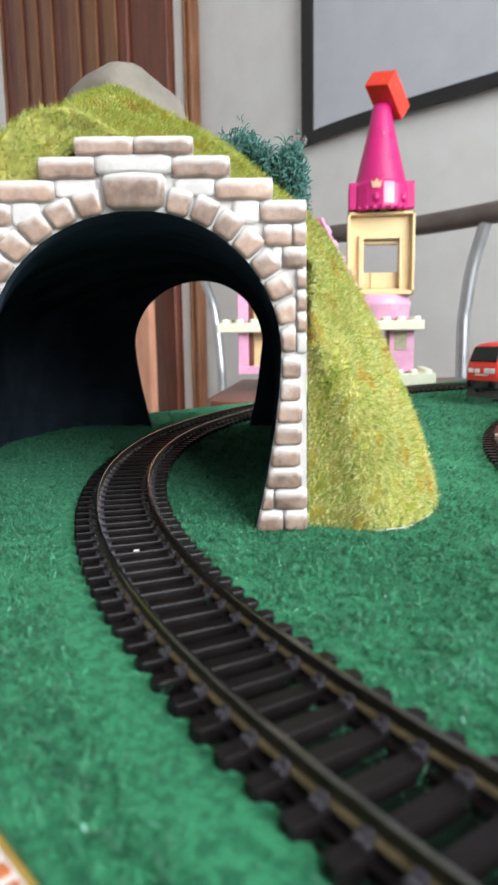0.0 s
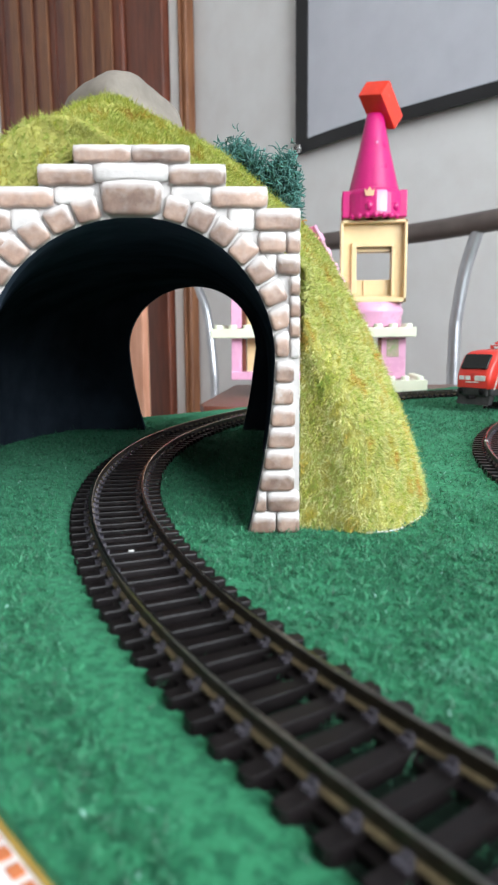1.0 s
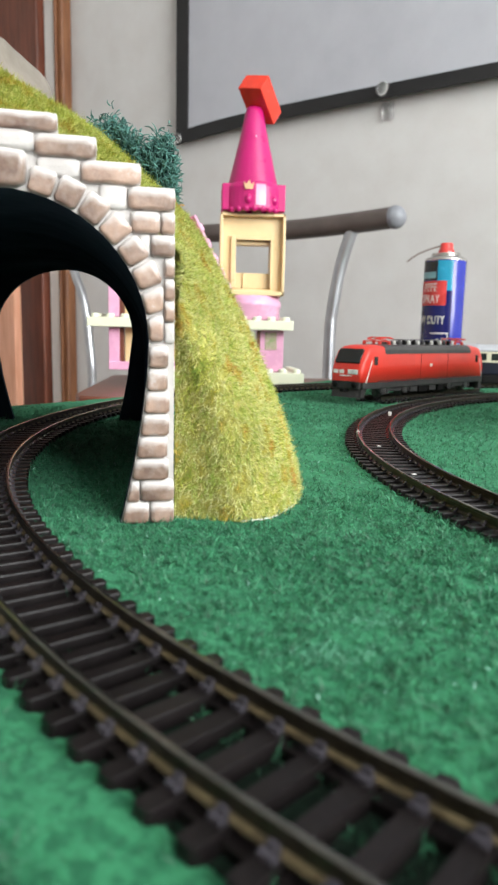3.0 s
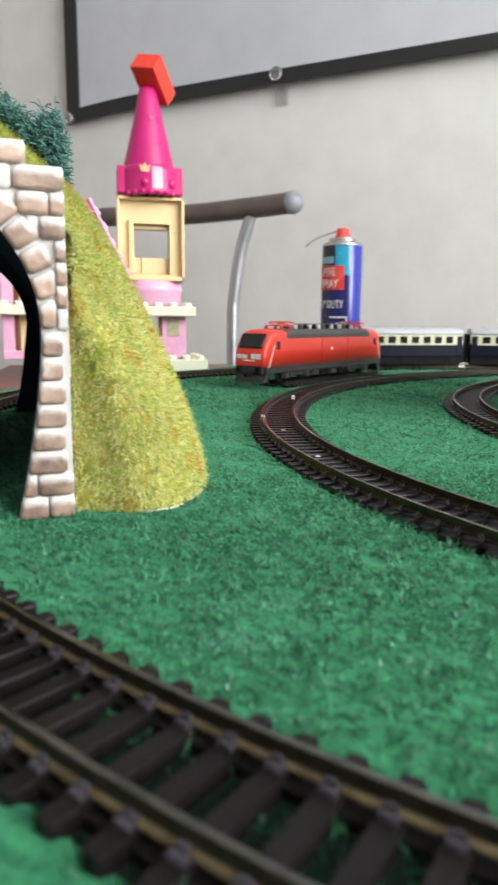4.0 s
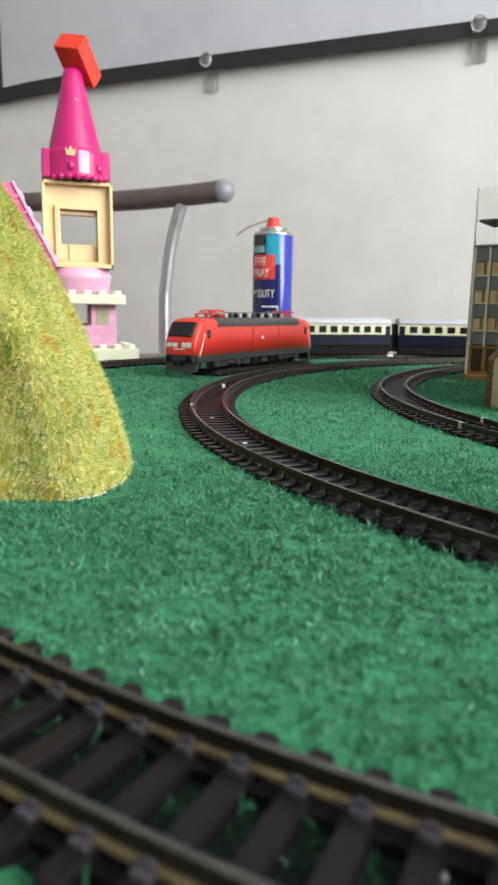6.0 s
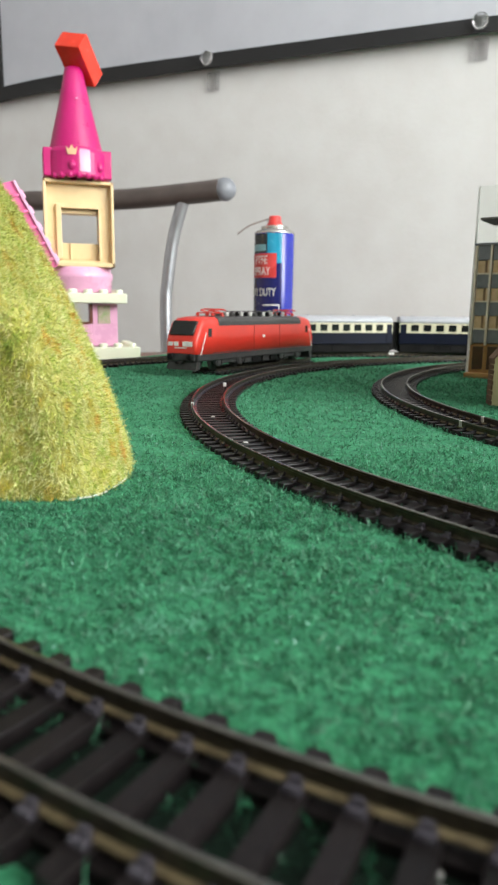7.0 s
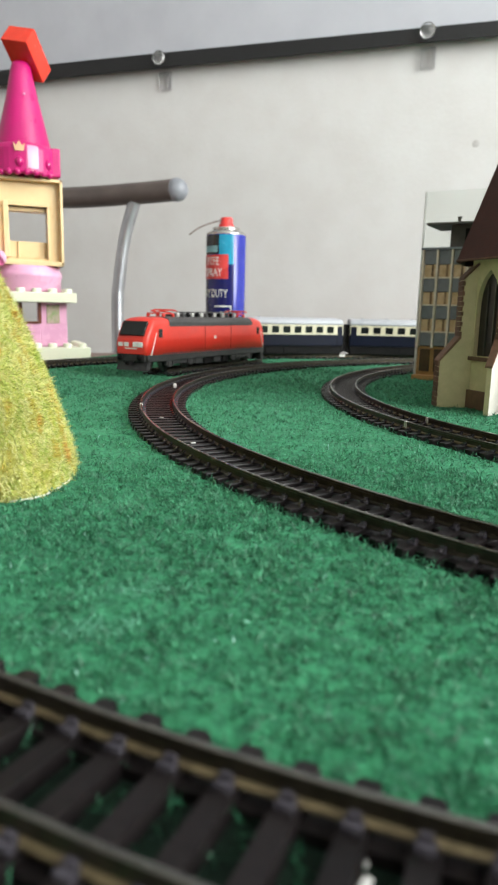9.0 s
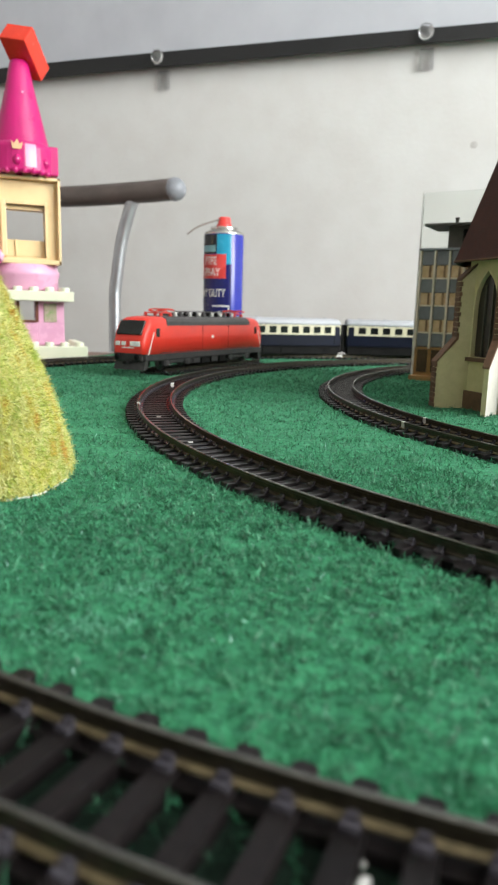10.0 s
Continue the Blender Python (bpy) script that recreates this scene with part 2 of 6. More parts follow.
M_HAT_SHINE = material("hat_shine", (0.80, 0.30, 0.46), None, 0.3, scale=60)
M_LEAFPRINT = material("leaf_print", (0.25, 0.35, 0.14), (0.55, 0.38, 0.35), 0.4, scale=250)

M_LOCO_RED = material("loco_red", (0.76, 0.045, 0.028), (0.70, 0.038, 0.024), 0.35, scale=80, coat=0.15)
M_LOCO_GREY = material("loco_grey", (0.085, 0.080, 0.080), (0.055, 0.052, 0.052), 0.55, scale=200)
M_LOCO_SEAM = material("loco_seam", (0.30, 0.020, 0.014), None, 0.5, scale=200)
M_LOCO_SKIRT = material("loco_skirt", (0.046, 0.044, 0.044), (0.020, 0.019, 0.019), 0.55, scale=200)
M_LOCO_DARK = material("running_gear", (0.012, 0.011, 0.011), (0.006, 0.006, 0.006), 0.75, scale=300, bump=0.2, spec=0.12)
M_GLASSDARK = material("dark_glazing", (0.012, 0.014, 0.014), None, 0.12, scale=100)
M_LIGHTGREY = material("light_grey_part", (0.55, 0.54, 0.52), None, 0.5, scale=200)
M_WHITE = material("white_print", (0.85, 0.83, 0.80), None, 0.45, scale=200)
M_BOGIE = material("wheel_steel", (0.09, 0.085, 0.08), None, 0.4, metal=0.8, scale=300)
M_ROOF_WHITE = material("coach_roof_pale", (0.44, 0.45, 0.48), (0.36, 0.37, 0.40), 0.5, scale=150)
M_COACH_CREAM = material("coach_cream", (0.60, 0.56, 0.40), (0.52, 0.48, 0.34), 0.4, scale=100)
M_COACH_BLUE = material("coach_blue", (0.004, 0.006, 0.018), (0.003, 0.005, 0.013), 0.45, scale=100, spec=0.15)

M_CAN_BLUE = material("can_blue", (0.012, 0.024, 0.34), (0.010, 0.020, 0.30), 0.25, scale=50, coat=0.15)
M_CAN_NAVY = material("can_navy", (0.006, 0.008, 0.11), None, 0.25, scale=50, coat=0.15)
M_CAN_CYAN = material("can_cyan", (0.012, 0.30, 0.48), None, 0.25, scale=50, coat=0.15)
M_CAN_BLACK = material("can_black", (0.010, 0.016, 0.022), None, 0.25, scale=50, coat=0.15)
M_CAN_RED = material("can_red", (0.70, 0.05, 0.045), None, 0.28, scale=50, coat=0.3)
M_CAN_MARK = material("can_mark", (0.20, 0.42, 0.48), None, 0.3, scale=50, coat=0.4)
M_CAN_METAL = material("can_metal", (0.72, 0.70, 0.66), None, 0.25, metal=1.0, scale=100)
M_STRAW = material("straw_plastic", (0.30, 0.25, 0.23), None, 0.35, scale=100)

M_CHROME = material("chrome", (0.56, 0.57, 0.60), (0.48, 0.49, 0.52), 0.36, metal=1.0, scale=30)
M_TUBE = material("grey_vinyl", (0.115, 0.090, 0.082), (0.088, 0.070, 0.064), 0.36, scale=30, bump=0.1)
M_CAP = material("grey_cap", (0.27, 0.28, 0.31), None, 0.45, scale=60)
M_SCREEN = material("screen_fabric", (0.48, 0.485, 0.53), (0.44, 0.445, 0.49), 0.7, scale=12)
M_BLACKTAPE = material("black_border", (0.012, 0.012, 0.013), None, 0.6, scale=40, bump=0.15)
M_CLEAR = clear("clear_plastic", 0.18, (0.95, 0.95, 0.95), 1.3)
M_CLEAR.node_tree.nodes["Principled BSDF"].inputs["Transmission Weight"].default_value = 0.94
M_SHEET = clear("clear_sheet", 0.05, (0.90, 0.93, 0.90), 1.3)

M_OCHRE = material("church_plaster", (0.56, 0.50, 0.30), (0.48, 0.43, 0.25), 0.8, scale=150, bump=0.2, bump_scale=700)
# lit copy of the church plaster, window light painted in as white
M_OCHRE_LIT = material("church_plaster_lit", (0.76, 0.72, 0.66), (0.68, 0.64, 0.58), 0.75, scale=150, bump=0.15)
M_SHINGLE = material("roof_shingle", (0.072, 0.024, 0.017), (0.050, 0.017, 0.012), 0.7, scale=300, random_tint=0.12)
M_CHURCHSTONE = material("church_stone", (0.16, 0.085, 0.050), (0.10, 0.055, 0.032), 0.75, scale=250, random_tint=0.2, bump=0.3)
M_LEAD = material("lead_glass", (0.020, 0.016, 0.014), (0.035, 0.026, 0.020), 0.3, scale=500)
M_CONCRETE = material("tower_frame", (0.70, 0.64, 0.52), (0.60, 0.54, 0.43), 0.7, scale=200)
M_SPANDREL = material("tower_panel", (0.185, 0.205, 0.225), (0.155, 0.172, 0.19), 0.6, scale=200)
M_TOWERGLASS = material("tower_window", (0.28, 0.18, 0.09), (0.12, 0.065, 0.032), 0.3, scale=130)
M_SHOPGLASS = material("shop_window", (0.060, 0.026, 0.016), (0.035, 0.016, 0.010), 0.3, scale=130)
M_BLIND = material("window_blind", (0.66, 0.50, 0.31), (0.50, 0.34, 0.18), 0.6, scale=160)
M_TOWERBASE = material("tower_base", (0.40, 0.22, 0.075), (0.32, 0.17, 0.06), 0.6, scale=200)
M_TOWERGREY = material("tower_penthouse", (0.085, 0.082, 0.070), None, 0.7, scale=200)
M_BUILDGREY = material("tower_edge", (0.70, 0.70, 0.68), None, 0.6, scale=200)


# ---------------------------------------------------------------- building helpers
def mesh_of(name, bm, mats):
    me = bpy.data.meshes.new(name)
    bm.to_mesh(me)
    bm.free()
    for m in mats if isinstance(mats, (list, tuple)) else [mats]:
        me.materials.append(m)
    return me


def part(name, bm, mats, parent=None, label="", at=None):
    ob = new(name, mesh_of(name, bm, mats))
    if parent:
        ob.parent = parent
    if at is not None:
        ob.matrix_basis = at
    if label:
        ob["label"] = label
    return ob


def thing(name, label, category, at=None, group="", kind=""):
    ob = new(name)
    ob.empty_display_size = 0.01
    if at is not None:
        ob.matrix_basis = at
    return tagged(ob, label, category, group, kind)


def box(bm, x0, x1, y0, y1, z0, z1, bevel=0.0, index=0, m=None, segments=2):
    made = bmesh.ops.create_cube(bm, size=1.0)["verts"]
    for v in made:
        v.co = Vector((x0 + (v.co.x + 0.5) * (x1 - x0), y0 + (v.co.y + 0.5) * (y1 - y0), z0 + (v.co.z + 0.5) * (z1 - z0)))
    faces = {f for v in made for f in v.link_faces}
    for f in faces:
        f.material_index = index
    if bevel:
        edges = {e for f in faces for e in f.edges}
        got = bmesh.ops.bevel(bm, geom=list(edges), offset=bevel, segments=segments, affect="EDGES", profile=0.5)
        made = list({v for f in got["faces"] for v in f.verts} | {v for v in made if v.is_valid})
        for f in got["faces"]:
            f.material_index = index
    if m is not None:
        for v in {v for v in made if v.is_valid}:
            v.co = m @ v.co
    return bm


def boxed(*a, **k):
    return box(bmesh.new(), *a, **k)


def lathe(bm, profile, steps=32, centre=(0, 0), index=0, start=0.0, sweep=math.tau, m=None):
    """Turns (radius, height) pairs round an upright axis."""
    closed = abs(sweep - math.tau) < 1e-6
    count = steps if closed else steps + 1
    rings = []
    for r, z in profile:
        ring = []
        for i in range(count):
            a = start + sweep * i / steps
            co = Vector((centre[0] + r * math.cos(a), centre[1] + r * math.sin(a), z))
            ring.append(bm.verts.new(m @ co if m is not None else co))
        rings.append(ring)
    for low, high in zip(rings, rings[1:]):
        for i in range(steps):
            j = (i + 1) % count
            f = bm.faces.new((low[i], low[j], high[j], high[i]))
            f.smooth = True
            f.material_index = index
    return bm


def lathed(*a, **k):
    return lathe(bmesh.new(), *a, **k)


def tube(bm, points, radius, sides=10, index=0, caps=True):
    """A round rod along points; radius may be a list."""
    points = [Vector(p) for p in points]
    rads = radius if isinstance(radius, (list, tuple)) else [radius] * len(points)
    rings = []
    side = None
    for i, p in enumerate(points):
        ahead = (points[min(i + 1, len(points) - 1)] - points[max(i - 1, 0)]).normalized()
        if side is None:
            side = ahead.orthogonal().normalized()
        side = (side - ahead * side.dot(ahead)).normalized()
        up = ahead.cross(side)
        rings.append([bm.verts.new(p + rads[i] * (math.cos(math.tau * k / sides) * side + math.sin(math.tau * k / sides) * up)) for k in range(sides)])
    for low, high in zip(rings, rings[1:]):
        for k in range(sides):
            f = bm.faces.new((low[k], low[(k + 1) % sides], high[(k + 1) % sides], high[k]))
            f.smooth = True
            f.material_index = index
    if caps:
        bm.faces.new(rings[0][::-1]).material_index = index
        bm.faces.new(rings[-1]).material_index = index
    return bm


def tubed(*a, **k):
    return tube(bmesh.new(), *a, **k)


def prism(bm, outline, y0, y1, index=0, m=None):
    """An outline in x and z, drawn out from y0 to y1."""
    front = [bm.verts.new((x, y0, z)) for x, z in outline]
    back = [bm.verts.new((x, y1, z)) for x, z in outline]
    n = len(outline)
    made = [bm.faces.new(front), bm.faces.new(back[::-1])]
    made += [bm.faces.new((front[i], back[i], back[(i + 1) % n], front[(i + 1) % n])) for i in range(n)]
    for f in made:
        f.material_index = index
    bmesh.ops.recalc_face_normals(bm, faces=made)
    if m is not None:
        for v in front + back:
            v.co = m @ v.co
    return bm


def prisms(*a, **k):
    return prism(bmesh.new(), *a, **k)


def smooth(points, steps=8):
    """A Catmull-Rom line through the points."""
    pts = [Vector(p) for p in points]
    pts = [2 * pts[0] - pts[1]] + pts + [2 * pts[-1] - pts[-2]]
    out = []
    for a, b, c, d in zip(pts, pts[1:], pts[2:], pts[3:]):
        for i in range(steps):
            t = i / steps
            out.append(0.5 * (2 * b + (c - a) * t + (2 * a - 5 * b + 4 * c - d) * t * t + (3 * b - a - 3 * c + d) * t ** 3))
    return out + [pts[-2]]


def lettering(name, text, size, mat, parent, at, squeeze=1.0):
    cu = bpy.data.curves.new(name, "FONT")
    cu.body = text
    cu.size = size
    cu.extrude = 0.0001
    cu.align_x = "LEFT"
    tmp = bpy.data.objects.new(name, cu)
    me = bpy.data.meshes.new_from_object(tmp)
    bpy.data.objects.remove(tmp)
    for v in me.vertices:
        v.co.x *= squeeze
    me.materials.append(mat)
    ob = new(name, me)
    ob.parent = parent
    ob.matrix_basis = at
    return ob


def blades(name, roots, normals, length, width, lean, mat, parent, rng, label=""):
    """One mesh of many thin fibres."""
    n = len(roots)
    tilt = rng.normal(0, 1, (n, 3))
    way = normals + lean * tilt
    way /= np.linalg.norm(way, axis=1)[:, None]
    side = np.cross(way, rng.normal(0, 1, (n, 3)))
    side /= np.linalg.norm(side, axis=1)[:, None] + 1e-9
    size = length * rng.uniform(0.6, 1.25, (n, 1))
    bend = rng.normal(0, 0.35, (n, 3)) * size
    w = width * rng.uniform(0.7, 1.3, (n, 1))
    v = np.empty((n, 5, 3))
    v[:, 0], v[:, 1] = roots - side * w, roots + side * w
    mid = roots + way * size * 0.55 + bend * 0.25
    v[:, 2], v[:, 3] = mid + side * w * 0.8, mid - side * w * 0.8
    v[:, 4] = roots + way * size + bend
    base = np.arange(n)[:, None] * 5
    quads = (base + np.array([0, 1, 2, 3])).tolist()
    tris = (base + np.array([3, 2, 4])).tolist()
    me = bpy.data.meshes.new(name)
    me.from_pydata(v.reshape(-1, 3).tolist(), [], quads + tris)
    me.materials.append(mat)
    ob = new(name, me)
    if parent:
        ob.parent = parent
    return tagged(ob, label, kind="stuff")


# ---------------------------------------------------------------- the room
def room_box(name, u0, u1, n0, n1, z0, z1, mat, bevel=0.0):
    ob = part(name, boxed(u0, u1, n0, n1, z0, z1, bevel=bevel), mat)
    ob.matrix_basis = ROOM
    return tagged(ob, kind="structure")


T = 0.12
room_box("floor", ROOM_U[0], ROOM_U[1], ROOM_N[0], ROOM_N[1], FLOOR_Z - 0.1, FLOOR_Z, M_FLOOR)
room_box("ceiling", ROOM_U[0], ROOM_U[1], ROOM_N[0], ROOM_N[1], CEIL_Z, CEIL_Z + 0.1, M_CEIL)
north = room_box("wall_north", ROOM_U[0] - T, ROOM_U[1] + T, WALL, WALL + T, FLOOR_Z, CEIL_Z, M_WALL)
part("smudge", lathed([(0.0, 0.0006), (0.0035, 0.0005), (0.0058, 0.0001)], 16, m=Matrix.Translation((-0.075, WALL, 0.331)) @ Matrix.Rotation(radians(90), 4, "X")), M_SMUDGE, north, "small grey smudge on the plaster")
room_box("wall_south", ROOM_U[0] - T, ROOM_U[1] + T, ROOM_N[0] - T, ROOM_N[0], FLOOR_Z, CEIL_Z, M_WALL)
room_box("wall_west", ROOM_U[0] - T, ROOM_U[0], ROOM_N[0], WALL, FLOOR_Z, CEIL_Z, M_WALL)
bm = bmesh.new()
box(bm, ROOM_U[1], ROOM_U[1] + T, ROOM_N[0], WIN_N[0], FLOOR_Z, CEIL_Z)
box(bm, ROOM_U[1], ROOM_U[1] + T, WIN_N[1], WALL, FLOOR_Z, CEIL_Z)
box(bm, ROOM_U[1], ROOM_U[1] + T, WIN_N[0], WIN_N[1], FLOOR_Z, WIN_Z[0])
box(bm, ROOM_U[1], ROOM_U[1] + T, WIN_N[0], WIN_N[1], WIN_Z[1], CEIL_Z)
tagged(part("wall_east", bm, M_WALL, at=ROOM), kind="structure")

window = tagged(thing("window_1", "wide white-framed window with clear panes", "window", ROOM), kind="structure")
wu = ROOM_U[1] + 0.05
bm = bmesh.new()
for n0, n1, z0, z1 in ((WIN_N[0], WIN_N[0] + 0.05, *WIN_Z), (WIN_N[1] - 0.05, WIN_N[1], *WIN_Z),
                       (WIN_N[0] + 0.05, WIN_N[1] - 0.05, WIN_Z[0], WIN_Z[0] + 0.05), (WIN_N[0] + 0.05, WIN_N[1] - 0.05, WIN_Z[1] - 0.05, WIN_Z[1]),
                       (-0.53, -0.47, WIN_Z[0] + 0.05, WIN_Z[1] - 0.05)):
    box(bm, wu, wu + 0.05, n0, n1, z0, z1, bevel=0.004)
part("window_frame", bm, M_WINFRAME, window)
for n0, n1 in ((WIN_N[0] + 0.05, -0.53), (-0.47, WIN_N[1] - 0.05)):
    pane = part("pane", boxed(wu + 0.022, wu + 0.026, n0, n1, WIN_Z[0] + 0.05, WIN_Z[1] - 0.05), M_PANE, window)
    pane.visible_shadow = False

# the timber door surround and tall cupboard at the far end of the back wall
door = tagged(thing("door_1", "reddish brown timber door frame beside a white strip", "door frame", ROOM), kind="structure")
part("post", boxed(-1.610, -1.572, WALL - 0.035, WALL - 0.002, FLOOR_Z, CEIL_Z - 0.1, bevel=0.006), M_POST, door)
part("bead", boxed(-1.595, -1.588, WALL - 0.043, WALL - 0.035, FLOOR_Z, CEIL_Z - 0.1, bevel=0.003), M_POST, door)
part("white_strip", boxed(-1.657, -1.612, WALL - 0.028, WALL - 0.002, FLOOR_Z, CEIL_Z - 0.1, bevel=0.004), M_TRIMWHITE, door, "white painted strip")
cupboard = thing("cupboard", "tall dark reddish brown wooden cupboard", "cupboard", ROOM)
part("side_panel", boxed(-1.838, -1.660, WALL - 0.05, WALL - 0.002, FLOOR_Z, CEIL_Z - 0.1, bevel=0.005), M_DARKWOOD, cupboard)
for k in range(3):
    u1 = -1.842 - k * 0.40
    part("door", boxed(u1 - 0.395, u1, WALL - 0.062, WALL - 0.002, FLOOR_Z + 0.05, CEIL_Z - 0.12, bevel=0.008),
         M_DARKWOOD, cupboard)
    for j in range(3):
        part("slat", boxed(u1 - 0.33 + j * 0.11, u1 - 0.265 + j * 0.11, WALL - 0.070, WALL - 0.062, FLOOR_Z + 0.1, CEIL_Z - 0.16, bevel=0.003), M_POST, cupboard)
plank = thing("plank", "salmon-coloured wooden board leaning upright by the cupboard", "board", ROOM)
part("board", boxed(-1.770, -1.676, WALL - 0.132, WALL - 0.108, FLOOR_Z, 0.32, bevel=0.004), M_PINKWOOD, plank)

# the hanging screen with a black hem
screen = thing("projection_screen", "grey-white fabric screen with a black hem hung on the wall", "screen", ROOM)
SU0, SU1, SZ1 = -1.172, 1.25, 1.62
def hem_z(u):
    """The lower edge, drooping towards the free corner."""
    return 0.500 - 0.016 * (u + 1.17) - 0.017 * math.exp(-(u + 1.175) / 0.13)


def hem_top(u):
    return hem_z(u) + 0.0275 - 0.006 * (u + 1.17)


def band(u0, u1, low, high, n, depth, steps=40):
    bm = bmesh.new()
    rows = []
    for i in range(steps + 1):
        u = u0 + (u1 - u0) * i / steps
        rows.append([bm.verts.new(c) for c in ((u, n, low(u)), (u, n, high(u)), (u, n + depth, high(u)), (u, n + depth, low(u)))])
    for a, b in zip(rows, rows[1:]):
        for k in range(4):
            bm.faces.new((a[k], a[(k + 1) % 4], b[(k + 1) % 4], b[k]))
    bm.faces.new(rows[0])
    bm.faces.new(rows[-1][::-1])
    bmesh.ops.recalc_face_normals(bm, faces=bm.faces)
    return bm


part("fabric", band(SU0 + 0.033, SU1, lambda u: hem_top(u) - 0.003, lambda u: SZ1, WALL - 0.020, 0.003), M_SCREEN, screen)
part("hem", band(SU0, SU1, hem_z, hem_top, WALL - 0.0235, 0.006), M_BLACKTAPE, screen, "black hem along the bottom")
part("side_hem", boxed(SU0, SU0 + 0.036, WALL - 0.024, WALL - 0.0175, hem_top(SU0), SZ1, bevel=0.001), M_BLACKTAPE, screen, "black hem along the side")
for u in (-0.640, -0.160, 0.32):
    hook = thing("wall_hook", "small clear plastic hook holding the screen's hem", "hook", ROOM @ Matrix.Translation((u, WALL, hem_z(u))), group="clear hooks along the screen")
    bm = boxed(-0.0115, 0.0115, -0.0030, -0.0005, -0.034, -0.001, bevel=0.001)
    for s in (-1, 1):
        box(bm, s * 0.0085 - 0.0030, s * 0.0085 + 0.0030, -0.0075, -0.0028, -0.033, -0.003, bevel=0.0012)
    box(bm, -0.0060, 0.0060, -0.0075, -0.0028, -0.0085, -0.003, bevel=0.0012)
    part("plate", bm, M_CLEAR, hook)
    part("knob", lathed([(0.0, 0.0), (0.008, 0.001), (0.012, 0.004), (0.012, 0.007), (0.0, 0.010)], 20, m=Matrix.Translation((0, -0.0245, 0.0145)) @ Matrix.Rotation(radians(90), 4, "X")), M_CLEAR, hook)
corner_hook = thing("wall_hook", "small clear plastic hook at the screen's corner", "hook", ROOM @ Matrix.Translation((SU0 + 0.012, WALL, hem_z(SU0) + 0.012)), group="clear hooks along the screen")
part("knob", lathed([(0.0, 0.0), (0.007, 0.001), (0.011, 0.004), (0.011, 0.007), (0.0, 0.010)], 20, m=Matrix.Translation((0, -0.0245, 0)) @ Matrix.Rotation(radians(90), 4, "X")), M_CLEAR, corner_hook)

# the tubular chair behind the table
chair = thing("chair", "tubular steel chair with a thick grey padded top rail", "chair", ROOM)


def in_room(p):
    v = Vector(p)
    return (v.dot(U), v.dot(N), v.z)


rail_line = smooth([in_room(p) for p in ((0.299, 1.076, 0.236), (0.245, 1.124, 0.233), (0.150, 1.210, 0.231), (0.020, 1.327, 0.238), (-0.13, 1.462, 0.240), (-0.30, 1.615, 0.236))], 6)
part("top_rail", tubed(rail_line, 0.0165, 18), M_TUBE, chair, "thick grey padded rail")
for p in (rail_line[0], rail_line[-1]):
    bm = bmesh.new()
    bmesh.ops.create_uvsphere(bm, u_segments=18, v_segments=12, radius=0.0178, matrix=Matrix.Translation(p))
    for f in bm.faces:
        f.smooth = True
    part("end_cap", bm, M_CAP, chair, "grey plastic end cap")
leg_a = [in_room(p) for p in ((0.246, 1.124, 0.226), (0.241, 1.128, 0.212), (0.229, 1.138, 0.162), (0.221, 1.145, 0.099), (0.218, 1.147, 0.044), (0.219, 1.147, -0.2), (0.222, 1.145, -0.75))]
leg_b = [in_room(p) for p in ((-0.292, 1.606, 0.226), (-0.282, 1.597, 0.183), (-0.256, 1.573, 0.111), (-0.242, 1.561, -0.005), (-0.240, 1.560, -0.07), (-0.240, 1.560, -0.3), (-0.24, 1.56, -0.75))]
for line in (leg_a, leg_b):
    part("leg", tubed(smooth(line, 7), 0.0100, 16), M_CHROME, chair, "bent chrome leg")

# the table, its cloth of paper and the grass mat
MU0, MU1, MN0, MN1 = -0.430, 1.00, 0.0242, 0.91
table = thing("table", "dark reddish brown wooden table under the grass mat", "table", ROOM)
part("tabletop", boxed(-0.437, 1.02, -0.30, 0.925, -0.035, -0.003, bevel=0.004), M_TABLE, table)
for u, n in ((-0.38, -0.24), (0.96, -0.24), (-0.38, 0.86), (0.96, 0.86)):
    part("leg", boxed(u - 0.03, u + 0.03, n - 0.03, n + 0.03, FLOOR_Z, -0.035, bevel=0.004), M_TABLE, table)
side = thing("side_table", "low brown wooden side table beside the layout", "side table")
bm = bmesh.new()
top_line = [(-0.125, 0.700), (-0.117, 0.674), (-0.095, 0.665), (0.003, 0.665), (0.304, 1.0), (-0.125, 1.0)]
low = [bm.verts.new((x, y, -0.034)) for x, y in top_line]
high = [bm.verts.new((x, y, -0.0092)) for x, y in top_line]
bm.faces.new(low[::-1])
bm.faces.new(high)
for i in range(len(low)):
    j = (i + 1) % len(low)
    bm.faces.new((low[i], low[j], high[j], high[i]))
bmesh.ops.recalc_face_normals(bm, faces=bm.faces)
bmesh.ops.bevel(bm, geom=list(bm.edges), offset=0.002, segments=2, affect="EDGES", profile=0.5)
part("tabletop", bm, M_TABLE, side)
for x, y in ((-0.09, 0.71), (-0.09, 0.96), (0.20, 0.96), (0.02, 0.72)):
    part("leg", boxed(x - 0.015, x + 0.015, y - 0.015, y + 0.015, FLOOR_Z, -0.034, bevel=0.003), M_TABLE, side)

